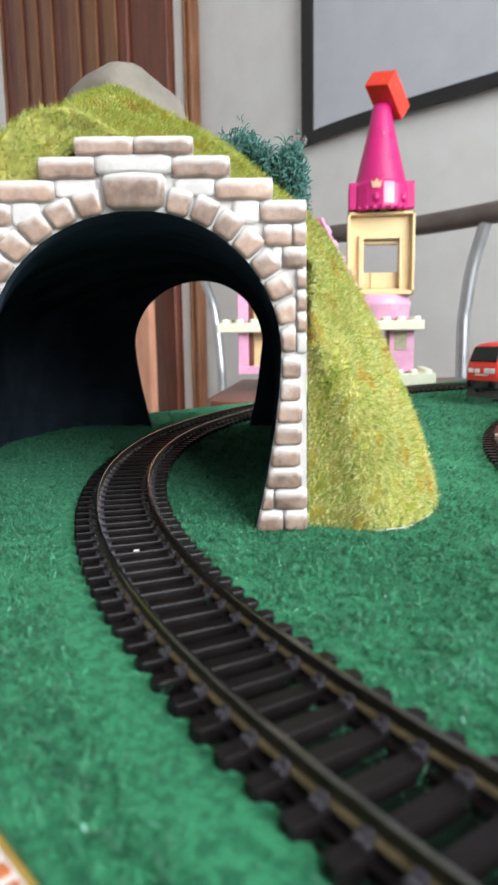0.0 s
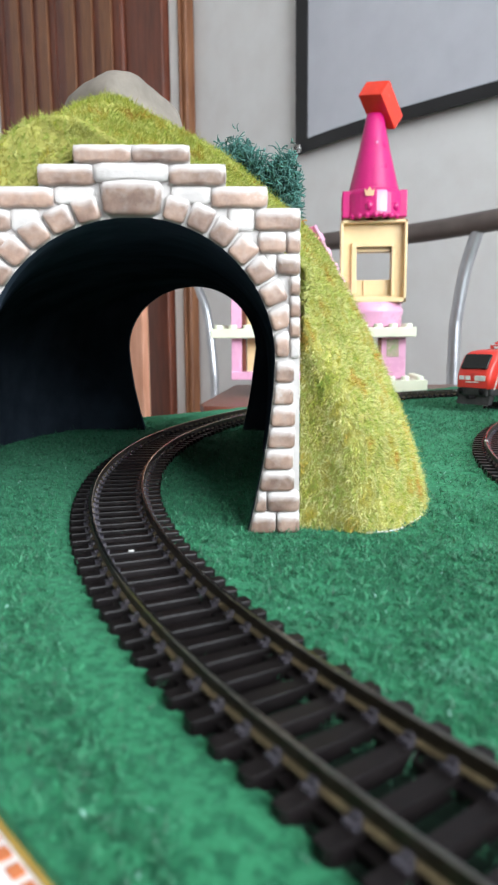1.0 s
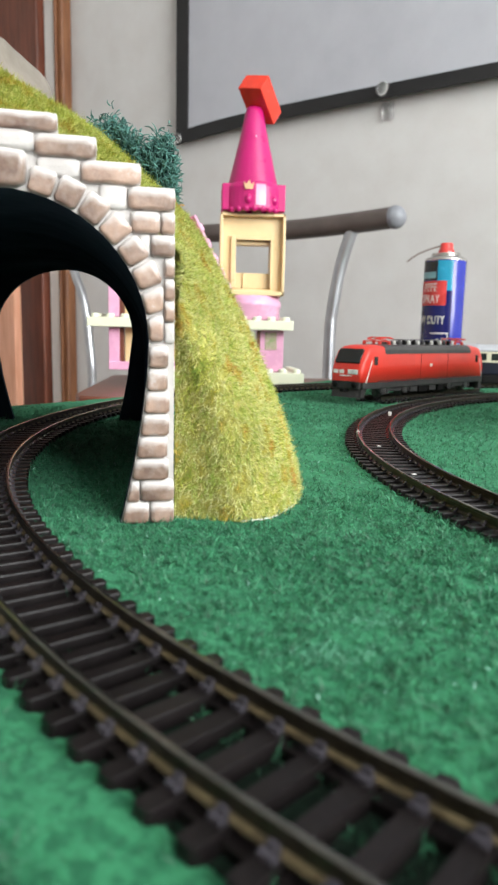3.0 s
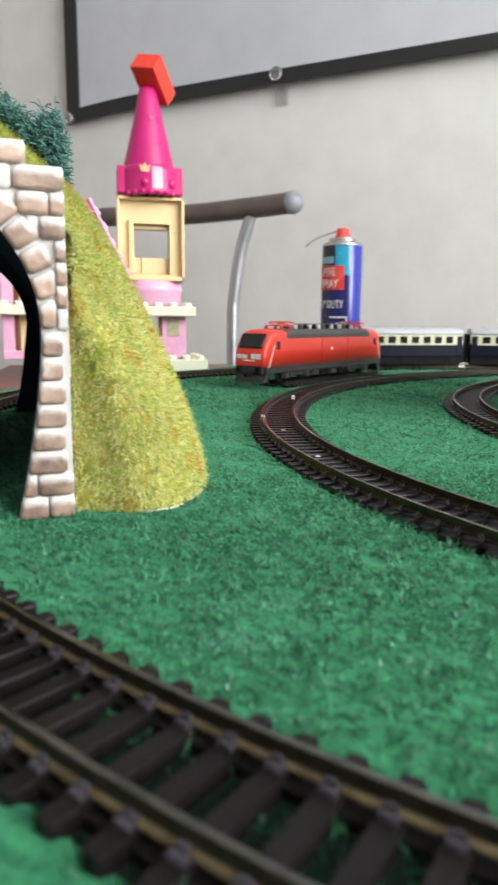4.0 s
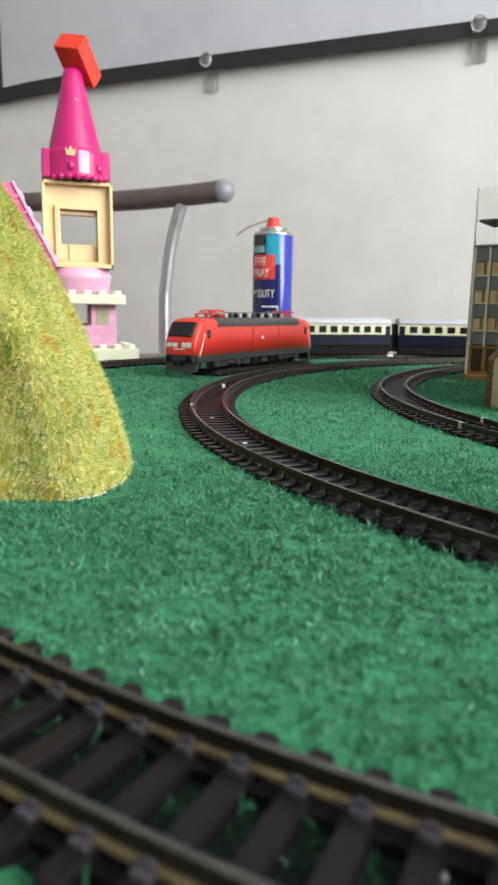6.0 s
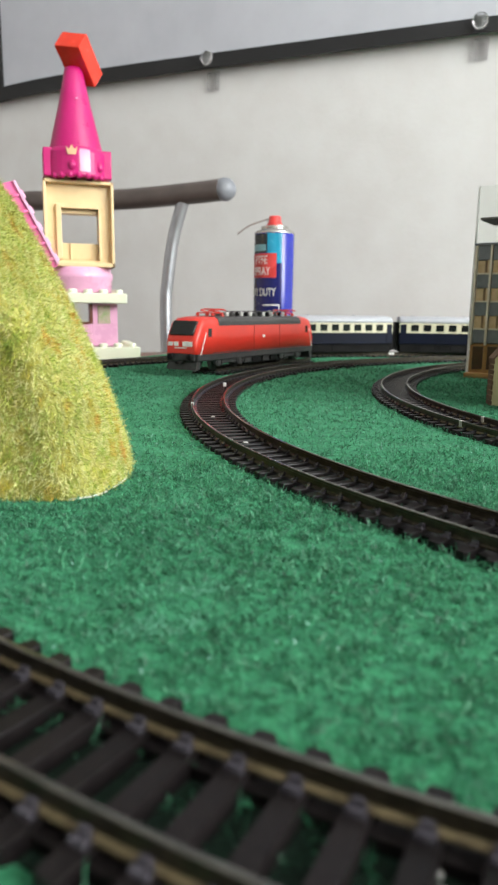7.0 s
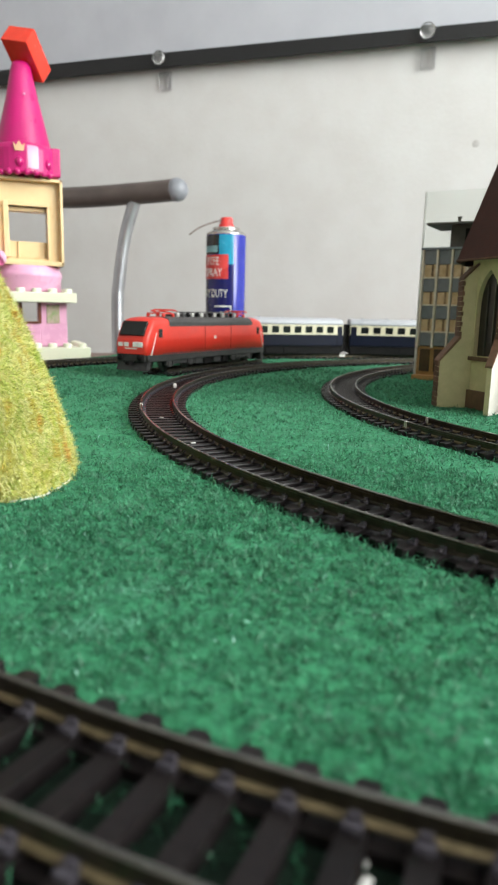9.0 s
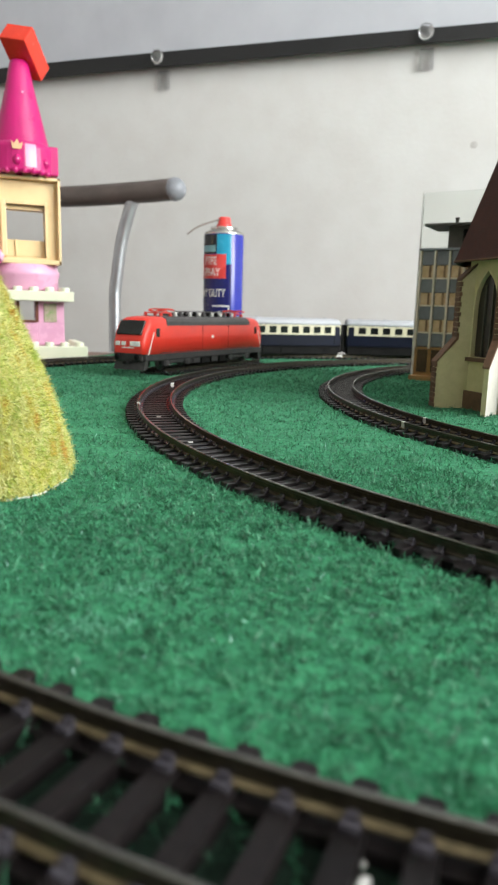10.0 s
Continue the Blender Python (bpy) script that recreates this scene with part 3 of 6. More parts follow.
paper = thing("printed_paper", "white printed paper with orange shapes under the mat's edge", "paper", ROOM)
part("sheet", boxed(-0.30, 0.25, -0.20, 0.031, -0.0029, -0.0024), M_PAPER, paper)
rng = np.random.default_rng(4)
for k in range(46):
    u, n = -0.16 + 0.022 * (k % 12) + rng.uniform(-0.003, 0.003), 0.012 - 0.016 * (k // 12) + rng.uniform(-0.002, 0.002)
    w, h = rng.uniform(0.003, 0.0075), rng.uniform(0.0015, 0.003)
    bm = lathed([(0.0, 0.0003), (1.0, 0.0003), (1.0, 0.0)], 14, m=Matrix.Translation((u, n, -0.0024)) @ Matrix.Rotation(rng.uniform(0, 3), 4, "Z") @ Matrix.Diagonal((w, h, 1, 1)))
    part("print_mark", bm, M_PRINT if k % 3 else M_INK, paper, "orange printed mark" if k % 3 else "grey printed mark")

# a dashed orange border and an ochre line beside the mat
for row, n in enumerate((0.0221, 0.0186, 0.0150)):
    for k in range(30):
        u = -0.115 + 0.0036 * k + 0.0018 * (row % 2)
        part("print_mark", boxed(u - 0.0012, u + 0.0012, n - 0.00085, n + 0.00085, -0.0024, -0.0021, bevel=0.00012), M_PRINT, paper, "orange printed mark")
part("border_line", boxed(-0.30, 0.25, 0.0234, 0.0246, -0.0024, -0.0020), M_OCHRETAPE, paper, "ochre printed border line")

CENTRE_1, R_1 = Vector((0.3026, 0.3312)), 0.3897
JOIN_1 = 170.0               # where the outer track's bend eases
CENTRE_B, R_B = CENTRE_1 + (0.3897 - 0.430) * Vector((math.cos(radians(JOIN_1)), math.sin(radians(JOIN_1)))), 0.430
CENTRE_2, R_2 = Vector((0.480, 0.266)), 0.397
CENTRE_3, R_3 = Vector((0.553, 0.250)), 0.355


def pressed(u, n):
    """How far the mat is squeezed down under the tracks."""
    p = u * U + n * N
    gap = min(abs(math.hypot(p.x - c.x, p.y - c.y) - rad) for c, rad in ((CENTRE_1 if p.y < 0.395 else CENTRE_B, R_1 if p.y < 0.395 else R_B), (CENTRE_2, R_2), (CENTRE_3, R_3)))
    return 0.0020 * max(0.0, min(1.0, (0.0142 - gap) / 0.003))


grass_mat = tagged(thing("grass_mat", "dark green fibrous grass mat covering the table", "grass mat", ROOM), kind="structure")
bm = bmesh.new()
nu, nn = 560, 330
grid = []
for j in range(nn + 1):
    row = []
    for i in range(nu + 1):
        u, n = MU0 + (MU1 - MU0) * i / nu, MN0 + (MN1 - MN0) * (j / nn) ** 1.4
        z = -0.0002 + 0.0006 * noise.noise((u * 60, n * 60, 0)) - pressed(u, n)
        row.append(bm.verts.new((u, n, z)))
    grid.append(row)
for a, b in zip(grid, grid[1:]):
    for i in range(nu):
        bm.faces.new((a[i], a[i + 1], b[i + 1], b[i])).smooth = True
rim = [grid[0], [r[-1] for r in grid], grid[-1][::-1], [r[0] for r in grid[::-1]]]
for line in rim:
    low = [bm.verts.new((v.co.x, v.co.y, -0.0026)) for v in line]
    for i in range(len(line) - 1):
        bm.faces.new((low[i], low[i + 1], line[i + 1], line[i]))
part("felt", bm, M_MAT, grass_mat)

# loose fibres in curly tufts, thickest where the view passes nearest
def lumps(x, y, size, seed):
    """Smooth noise from 0 to 1 with tufts of the given size."""
    lattice = np.random.default_rng(seed).uniform(0, 1, (997,))
    gx, gy = x / size + 500.0, y / size + 500.0
    ix, iy = np.floor(gx).astype(int), np.floor(gy).astype(int)
    fx, fy = gx - ix, gy - iy
    fx, fy = fx * fx * (3 - 2 * fx), fy * fy * (3 - 2 * fy)

    def corner(i, j):
        return lattice[((ix + i) * 131 + (iy + j) * 577) % 997]

    low = corner(0, 0) * (1 - fx) + corner(1, 0) * fx
    high = corner(0, 1) * (1 - fx) + corner(1, 1) * fx
    return low * (1 - fy) + high * fy


def strew(count, x0, x1, y0, y1, seed, tuft=0.0026):
    r = np.random.default_rng(seed)
    p = np.c_[r.uniform(x0, x1, count), r.uniform(y0, y1, count), np.full(count, -0.0004)]
    u, n = p[:, 0] * U.x + p[:, 1] * U.y, p[:, 0] * N.x + p[:, 1] * N.y
    keep = (u > MU0 + 0.002) & (u < MU1) & (n > MN0 + 0.001) & (n < MN1)
    clump = 0.8 * lumps(p[:, 0], p[:, 1], tuft, seed + 50) + 0.2 * lumps(p[:, 0], p[:, 1], tuft * 2.1, seed + 60)
    keep &= r.uniform(0, 1, count) < 0.10 + 1.5 * np.clip(clump - 0.22, 0, 1)
    for c, rad in ((CENTRE_1, R_1), (CENTRE_B, R_B), (CENTRE_2, R_2), (CENTRE_3, R_3)):
        gap = np.abs(np.hypot(p[:, 0] - c.x, p[:, 1] - c.y) - rad)
        chance = r.uniform(0, 1, count)
        keep &= gap > np.where(chance < 0.28, 0.0, 0.0152)
        p[:, 2] -= 0.0008 * np.clip((0.0142 - gap) / 0.003, 0, 1)
    p[:, 2] += 0.0016 * np.clip(clump - 0.40, 0, 1)
    return p[keep], clump[keep], r


for count, area, size, wide, seed, tuft in ((300000, (-0.13, 0.16, 0.03, 0.25), 0.00165, 0.00012, 1, 0.0019), (260000, (-0.2, 0.36, 0.15, 0.52), 0.00165, 0.00015, 2, 0.0023),
                                            (70000, (-0.05, 0.60, 0.42, 0.76), 0.0020, 0.00028, 5, 0.0032)):
    roots, clump, r = strew(count, *area, seed, tuft)
    some = r.uniform(0, 1, len(roots)) < np.clip((area[3] - roots[:, 1]) / 0.09, 0, 1)
    roots, clump = roots[some], clump[some]
    blades("grass_fibres", roots, np.tile([0.0, 0.0, 1.0], (len(roots), 1)), size * (0.45 + 1.0 * clump[:, None]), wide, 1.0, M_FIBRE, None, r)
roots, clump, r = strew(4200, -0.16, 0.30, 0.04, 0.45, 3)
blades("grass_fibres", roots, np.tile([0.0, 0.0, 1.0], (len(roots), 1)), 0.0011, 0.00016, 1.5, M_FLECK, None, r)
# two worn patches with paler fibres
roots = np.concatenate([np.c_[r.normal(x, 0.0055, 420), r.normal(y, 0.0020, 420), np.full(420, 0.0001)] for x, y in ((0.0315, 0.1222), (0.0225, 0.1092))])
blades("grass_fibres", roots, np.tile([0.0, 0.0, 1.0], (len(roots), 1)), 0.0012, 0.00012, 1.4, M_WORN, None, r)
for ob in list(scene.objects):
    if ob.name.startswith("grass_fibres"):
        tagged(ob, "short curly dark green fibres of the grass mat", "grass", kind="stuff")


# ---------------------------------------------------------------- the tunnel under its hill
PX, PY = -0.0535, 0.188     # middle of the portal
LONG = 0.234                # length of the bore
RA, ZA = 0.0392, 0.0515     # radius and springing height of its arch


def half_width(z):
    return RA - 0.0082 * max(0.0, (ZA - z) / ZA) ** 1.6


WIDE = 1.09                 # the bore's other side is a little wider


def left_width(z):
    return RA * WIDE + 0.0020 * max(0.0, (ZA - z) / ZA)


def opening(steps=28, left=1.0):
    line = [(half_width(z), z) for z in (0.0, 0.008, 0.018, 0.030, 0.042)]
    for i in range(steps + 1):
        c, s = math.cos(math.pi * i / steps), math.sin(math.pi * i / steps)
        line.append((RA * c * (1 if c > 0 else WIDE * left), ZA + RA * s))
    return line + [(-left_width(z) * left, z) for z in (0.042, 0.030, 0.018, 0.008, 0.0)]


tunnel = thing("tunnel", "model railway tunnel with stone portal under a grassy yellow-green hill", "model tunnel", Matrix.Translation((PX, PY, 0)))
PORTAL = Matrix.Rotation(radians(8), 4, "Z")
steps_out = [(0.0462, 0.0), (0.0462, 0.0930), (0.0370, 0.0930), (0.0370, 0.0988), (0.0255, 0.0988), (0.0255, 0.1046), (0.0157, 0.1046), (0.0157, 0.1096)]
outline = [(-x if z > 0.0931 else -0.0520, z) for x, z in steps_out[:2]] + [(-x, z) for x, z in steps_out[2:]] + steps_out[::-1]
outline = outline + opening()
bm = prisms(outline, 0.0, 0.0045)
for f in bm.faces:
    c = f.calc_center_median()
    if abs(f.normal.y) < 0.5 and 0.0 < c.z < 0.0915 and -left_width(c.z) - 0.0008 < c.x < half_width(c.z) + 0.0008:
        f.material_index = 1
wall_part = part("portal_wall", bm, [M_PLASTER, M_LINING], tunnel, "whitewashed stone portal wall", at=PORTAL)


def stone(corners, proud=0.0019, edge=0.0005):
    """A cut stone on the wall's face: edges whitewashed, light from above painted into the upper one, and a darker
    face.
    """
    c = sum((Vector((x, 0, z)) for x, z in corners), Vector()) / len(corners)
    bm = bmesh.new()
    pts = [Vector((x, 0, z)) for x, z in corners]
    # extra points along each side keep the outline soft
    soft = []
    for a, b in zip(pts, pts[1:] + pts[:1]):
        soft += [a.lerp(b, 0.12), a.lerp(b, 0.5) + (a.lerp(b, 0.5) - c) * 0.02, a.lerp(b, 0.88)]
    rings = []
    high = max(p.z for p in pts) - min(p.z for p in pts)
    wash = bm.verts.layers.float.new("wash_and_light")
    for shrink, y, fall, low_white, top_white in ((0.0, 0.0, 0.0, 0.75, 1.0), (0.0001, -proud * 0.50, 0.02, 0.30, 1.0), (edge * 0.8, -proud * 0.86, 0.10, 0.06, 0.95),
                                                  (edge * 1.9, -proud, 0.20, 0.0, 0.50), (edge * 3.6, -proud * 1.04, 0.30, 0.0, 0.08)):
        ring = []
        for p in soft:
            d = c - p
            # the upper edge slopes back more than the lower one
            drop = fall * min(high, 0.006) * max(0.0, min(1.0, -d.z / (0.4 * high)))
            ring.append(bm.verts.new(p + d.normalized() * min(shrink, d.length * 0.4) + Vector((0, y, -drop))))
            # light from above put into the colour: upper points carry more white
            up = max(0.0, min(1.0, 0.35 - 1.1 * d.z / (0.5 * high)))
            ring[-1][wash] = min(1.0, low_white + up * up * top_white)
        rings.append(ring)
    n = len(soft)
    for a, b in zip(rings, rings[1:]):
        for i in range(n):
            bm.faces.new((a[i], a[(i + 1) % n], b[(i + 1) % n], b[i])).smooth = True
    bm.faces.new(rings[-1])
    bmesh.ops.recalc_face_normals(bm, faces=bm.faces)
    return bm


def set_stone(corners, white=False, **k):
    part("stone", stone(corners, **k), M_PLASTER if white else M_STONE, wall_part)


rng = random.Random(7)


def block(x0, x1, z0, z1, white=False, **k):
    g = -0.0001
    if white:
        k.setdefault("proud", 0.0012)
    set_stone([(x0 + g, z0 + g), (x1 - g, z0 + g), (x1 - g, z1 - g), (x0 + g, z1 - g)], white, **k)


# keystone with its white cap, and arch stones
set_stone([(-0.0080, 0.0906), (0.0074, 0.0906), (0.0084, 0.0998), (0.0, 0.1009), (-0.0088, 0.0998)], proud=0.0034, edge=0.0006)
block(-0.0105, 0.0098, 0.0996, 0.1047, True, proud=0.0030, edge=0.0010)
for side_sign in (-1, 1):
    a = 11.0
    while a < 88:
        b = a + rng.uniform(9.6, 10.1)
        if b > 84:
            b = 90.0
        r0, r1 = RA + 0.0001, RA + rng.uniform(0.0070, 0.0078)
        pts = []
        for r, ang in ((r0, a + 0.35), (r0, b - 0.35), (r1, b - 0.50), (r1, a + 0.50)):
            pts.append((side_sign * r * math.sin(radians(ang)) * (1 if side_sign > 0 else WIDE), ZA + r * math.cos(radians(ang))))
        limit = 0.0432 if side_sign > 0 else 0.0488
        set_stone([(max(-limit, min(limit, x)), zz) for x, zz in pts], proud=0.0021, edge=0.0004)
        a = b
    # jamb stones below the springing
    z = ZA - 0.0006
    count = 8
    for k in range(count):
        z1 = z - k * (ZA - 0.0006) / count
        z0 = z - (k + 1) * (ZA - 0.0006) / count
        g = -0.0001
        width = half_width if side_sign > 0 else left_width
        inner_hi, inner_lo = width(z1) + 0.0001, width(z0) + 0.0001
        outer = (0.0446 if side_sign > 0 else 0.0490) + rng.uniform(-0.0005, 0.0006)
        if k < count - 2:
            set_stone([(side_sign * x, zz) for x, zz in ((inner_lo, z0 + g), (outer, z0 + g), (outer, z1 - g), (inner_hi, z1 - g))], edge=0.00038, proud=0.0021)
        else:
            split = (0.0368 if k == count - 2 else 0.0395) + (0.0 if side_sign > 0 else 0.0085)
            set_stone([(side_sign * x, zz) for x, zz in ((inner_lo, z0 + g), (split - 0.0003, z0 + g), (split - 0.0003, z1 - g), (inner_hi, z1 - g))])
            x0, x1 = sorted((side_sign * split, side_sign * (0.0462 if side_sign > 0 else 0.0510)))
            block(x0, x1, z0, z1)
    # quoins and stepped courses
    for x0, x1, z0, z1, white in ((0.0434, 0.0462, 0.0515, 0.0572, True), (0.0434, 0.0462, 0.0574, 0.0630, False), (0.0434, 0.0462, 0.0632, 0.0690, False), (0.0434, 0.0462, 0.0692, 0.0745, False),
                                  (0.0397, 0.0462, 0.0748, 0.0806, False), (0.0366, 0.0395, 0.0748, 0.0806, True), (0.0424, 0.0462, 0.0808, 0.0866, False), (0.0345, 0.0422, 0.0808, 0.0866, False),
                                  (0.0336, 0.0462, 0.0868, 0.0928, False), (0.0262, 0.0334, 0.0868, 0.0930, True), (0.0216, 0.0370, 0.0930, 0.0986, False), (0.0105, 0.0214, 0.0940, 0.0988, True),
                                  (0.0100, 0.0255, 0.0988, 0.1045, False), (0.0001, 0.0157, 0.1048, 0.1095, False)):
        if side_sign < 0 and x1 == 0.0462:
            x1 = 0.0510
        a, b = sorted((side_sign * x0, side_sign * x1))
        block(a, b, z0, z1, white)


def centre_x(y):
    """The tunnel bends with the track."""
    t = (y - PY) / LONG
    return -0.0255 * t - 0.016 * t * (1 - t)


# black lining: the opening drawn back along the bend
bm = bmesh.new()
ring_count = 14
rings = []
for i in range(ring_count + 1):
    t = i / ring_count
    y = 0.0042 + (LONG - 0.0045) * t
    swing = (1 - min(1.0, t * 5)) * math.tan(radians(8))
    bulge = 1 + 1.25 * math.sin(min(1.0, t * 1.35) * math.pi / 2) ** 1.2 - 0.55 * max(0.0, (t - 0.65) / 0.35) ** 2
    # the wall on the inner side of the bend stands back behind the jamb
    ease = 0.0125 * min(1.0, t * 7)
    rings.append([bm.verts.new((x + centre_x(PY + y) + (ease * max(0.0, 1 - z / 0.11) if x > 0.004 else 0.0), y + x * swing, z)) for x, z in opening(28, bulge)])
for a, b in zip(rings, rings[1:]):
    for k in range(len(a) - 1):
        bm.faces.new((a[k], b[k], b[k + 1], a[k + 1])).smooth = True
last_ring = [(v.co.x, v.co.z) for v in rings[-1]]
lining = part("lining", bm, M_LINING, tunnel, "glossy black tunnel lining")
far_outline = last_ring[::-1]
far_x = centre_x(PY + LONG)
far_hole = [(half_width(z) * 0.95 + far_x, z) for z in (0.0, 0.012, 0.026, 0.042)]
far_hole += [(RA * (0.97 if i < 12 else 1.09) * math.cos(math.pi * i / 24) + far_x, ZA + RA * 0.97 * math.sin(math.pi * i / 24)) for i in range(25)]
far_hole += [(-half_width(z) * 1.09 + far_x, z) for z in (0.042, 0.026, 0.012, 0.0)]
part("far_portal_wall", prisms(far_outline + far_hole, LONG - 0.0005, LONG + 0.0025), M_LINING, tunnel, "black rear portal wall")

# the hill's skin; x is measured from the portal's middle
SECTION = [(0.0892, -0.001), (0.0853, 0.014), (0.0794, 0.034), (0.0694, 0.058), (0.0588, 0.079), (0.0480, 0.0965), (0.0340, 0.1120), (0.0140, 0.1275), (-0.006, 0.1400), (-0.022, 0.1480),
           (-0.040, 0.1425), (-0.058, 0.1270), (-0.076, 0.1080), (-0.094, 0.0850), (-0.110, 0.0580), (-0.124, 0.026), (-0.132, -0.001)]


def section_at(s):
    """The outline of the hill at s, 0 at the portal and 1 at the far end."""
    y = 0.0030 + (LONG - 0.003) * s
    front = min(1.0, s / 0.24)
    swell = 0.74 + 0.26 * math.sqrt(max(0.0, 1 - (1 - front) ** 2))
    back = min(1.0, s / 0.36)
    rise = 0.80 + 0.20 * back * back * (3 - 2 * back)
    if s > 0.72:
        k = (s - 0.72) / 0.28
        swell *= 1 - 0.10 * k * k
        rise *= 1 - 0.16 * k * k
    cx = 0.35 * centre_x(PY + y)
    lean_y = (1 - min(1.0, s * 6)) * math.tan(radians(8))
    pts = []
    for x, z in SECTION:
        bump = 0.0022 * noise.noise((x * 45, y * 45, z * 45)) if z > 0 else 0.0012 * noise.noise((x * 90, y * 90, 3))
        wide = x * swell
        if x > 0 and s < 0.16:
            high = z * rise
            edge = 0.0480 if high < 0.088 else 0.0
            wide = max(wide, edge + (wide - edge) * s / 0.16)
        pts.append(Vector((wide + cx * (1 if x < 0 else 0.2) + bump, y + min(0.05, max(-0.05, x)) * lean_y * (1 if x < 0 else 0.35), max(-0.001, z * rise + bump))))
    return [Vector(p) for p in smooth(pts, 4)]


STATIONS = 34
sections = [section_at((i / STATIONS) ** 1.35) for i in range(STATIONS + 1)]


def on_portal(p):
    """The point of the portal's edge that the hill's front meets."""
    for z_top, x_out in ((0.0930, 0.0459), (0.0988, 0.0367), (0.1046, 0.0252), (0.1095, 0.0154)):
        if p.z <= z_top * 1.02:
            x = max(-x_out, min(x_out, p.x))
            return Vector((x, 0.0030 + x * math.tan(radians(8)), p.z * 0.98))
    x = max(-0.0154, min(0.0154, p.x))
    return Vector((x, 0.0030 + x * math.tan(radians(8)), 0.1092))


bm = bmesh.new()
rings = [[bm.verts.new(on_portal(p)) for p in sections[0]], [bm.verts.new(on_portal(p).lerp(p, 0.5) + Vector((0, 0.0012, 0))) for p in sections[0]]]
rings += [[bm.verts.new(p) for p in sec] for sec in sections]
for a, b in zip(rings, rings[1:]):
    for k in range(len(a) - 1):
        try:
            bm.faces.new((a[k], a[k + 1], b[k + 1], b[k])).smooth = True
        except ValueError:
            pass
bmesh.ops.recalc_face_normals(bm, faces=bm.faces)
bm.faces.ensure_lookup_table()
# sample the skin for its fibres
r = np.random.default_rng(11)
tris = []
for f in bm.faces:
    c = f.calc_center_median()
    if c.y < 0.26 and (c.x > -0.10):
        vs = [v.co.copy() for v in f.verts]
        tris += [(vs[0], vs[1], vs[2], f.normal.copy()), (vs[0], vs[2], vs[3], f.normal.copy())]
A, B, C, NN = (np.array([t[i] for t in tris]) for i in range(4))
area = np.linalg.norm(np.cross(B - A, C - A), axis=1) / 2
weight = area * np.where(A[:, 1] < 0.06, 2.2, 1.0) * np.where(A[:, 0] < -0.02, 0.6, 1.0)
pick = r.choice(len(A), 250000, p=weight / weight.sum())
s, t = r.uniform(0, 1, (2, len(pick), 1))
flip = s + t > 1
s, t = np.where(flip, 1 - s, s), np.where(flip, 1 - t, t)
roots = A[pick] + s * (B - A)[pick] + t * (C - A)[pick]
normals = NN[pick]
centre = np.array([0.0, 0.13, 0.02])
out = np.sign(((roots - centre) * normals).sum(1))[:, None]
normals = normals * np.where(out == 0, 1, out)
face_y = roots[:, 1] - roots[:, 0] * math.tan(radians(8))
keep = ~((face_y < 0.004) & (np.abs(roots[:, 0]) < 0.0460) & (roots[:, 2] < 0.0930)) & (roots[:, 2] > 0.0005)
keep &= ~((face_y < 0.004) & (np.abs(roots[:, 0]) < 0.0160) & (roots[:, 2] < 0.1095))
skin = part("hillside", bm, M_HILL, tunnel, "grassy hillside skin")
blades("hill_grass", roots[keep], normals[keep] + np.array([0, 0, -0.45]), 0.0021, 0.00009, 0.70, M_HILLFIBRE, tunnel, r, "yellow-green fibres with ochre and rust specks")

# the pale cut rim along the hill's foot
part("foot_rim", tubed([(sec[0].x - 0.0002, sec[0].y, 0.0003) for sec in sections], 0.0003, 6), M_PAPER, tunnel, "pale cut rim at the foot")

# bare rock on the crest
bm = bmesh.new()
bmesh.ops.create_icosphere(bm, subdivisions=4, radius=1.0)
for v in bm.verts:
    d = v.co.normalized()
    k = 1 + 0.20 * noise.noise(d * 1.5 + Vector((3, 1, 2))) + 0.03 * noise.noise(d * 4)
    v.co = Vector((-0.028 + d.x * 0.0215 * k, 0.098 + d.y * 0.030 * k, 0.141 + d.z * 0.0245 * k * (1 - 0.35 * abs(d.x))))
for f in bm.faces:
    f.smooth = True
part("rock", bm, M_ROCK, tunnel, "bare grey-brown rock on the crest")

# lichen bush on the back of the hill
bush = thing("lichen_bush", "teal-green wiry lichen bush on the hill's shoulder", "bush", Matrix.Translation((-0.030, 0.325, 0.112)))
rb = random.Random(5)
bm = bmesh.new()
CLUMPS = ((-0.014, 0.030), (-0.008, 0.031), (-0.001, 0.025), (0.006, 0.020), (0.012, 0.025), (0.014, 0.016), (0.014, 0.007))
for k in range(3300):
    cx, cz = CLUMPS[k % 7]
    p = Vector((cx + max(-0.006, min(0.0042, rb.gauss(0, 0.0030))), rb.gauss(0, 0.005), cz - 0.0034 + rb.gauss(0, 0.0034)))
    d = Vector((rb.gauss(0, 1), rb.gauss(0, 1), rb.gauss(0.5, 0.8))).normalized()
    turn = Vector((rb.gauss(0, 1), rb.gauss(0, 1), rb.gauss(0, 1))).normalized()
    line = [p]
    for j in range(5):
        d = (Matrix.Rotation(rb.uniform(0.2, 0.75), 3, turn) @ d).normalized()
        line.append(line[-1] + d * rb.uniform(0.0005, 0.0011))
    tube(bm, line, [0.00036, 0.00034, 0.00030, 0.00026, 0.0002, 0.00014], 4)
part("foliage", bm, M_LICHEN, bush)
bm = bmesh.new()
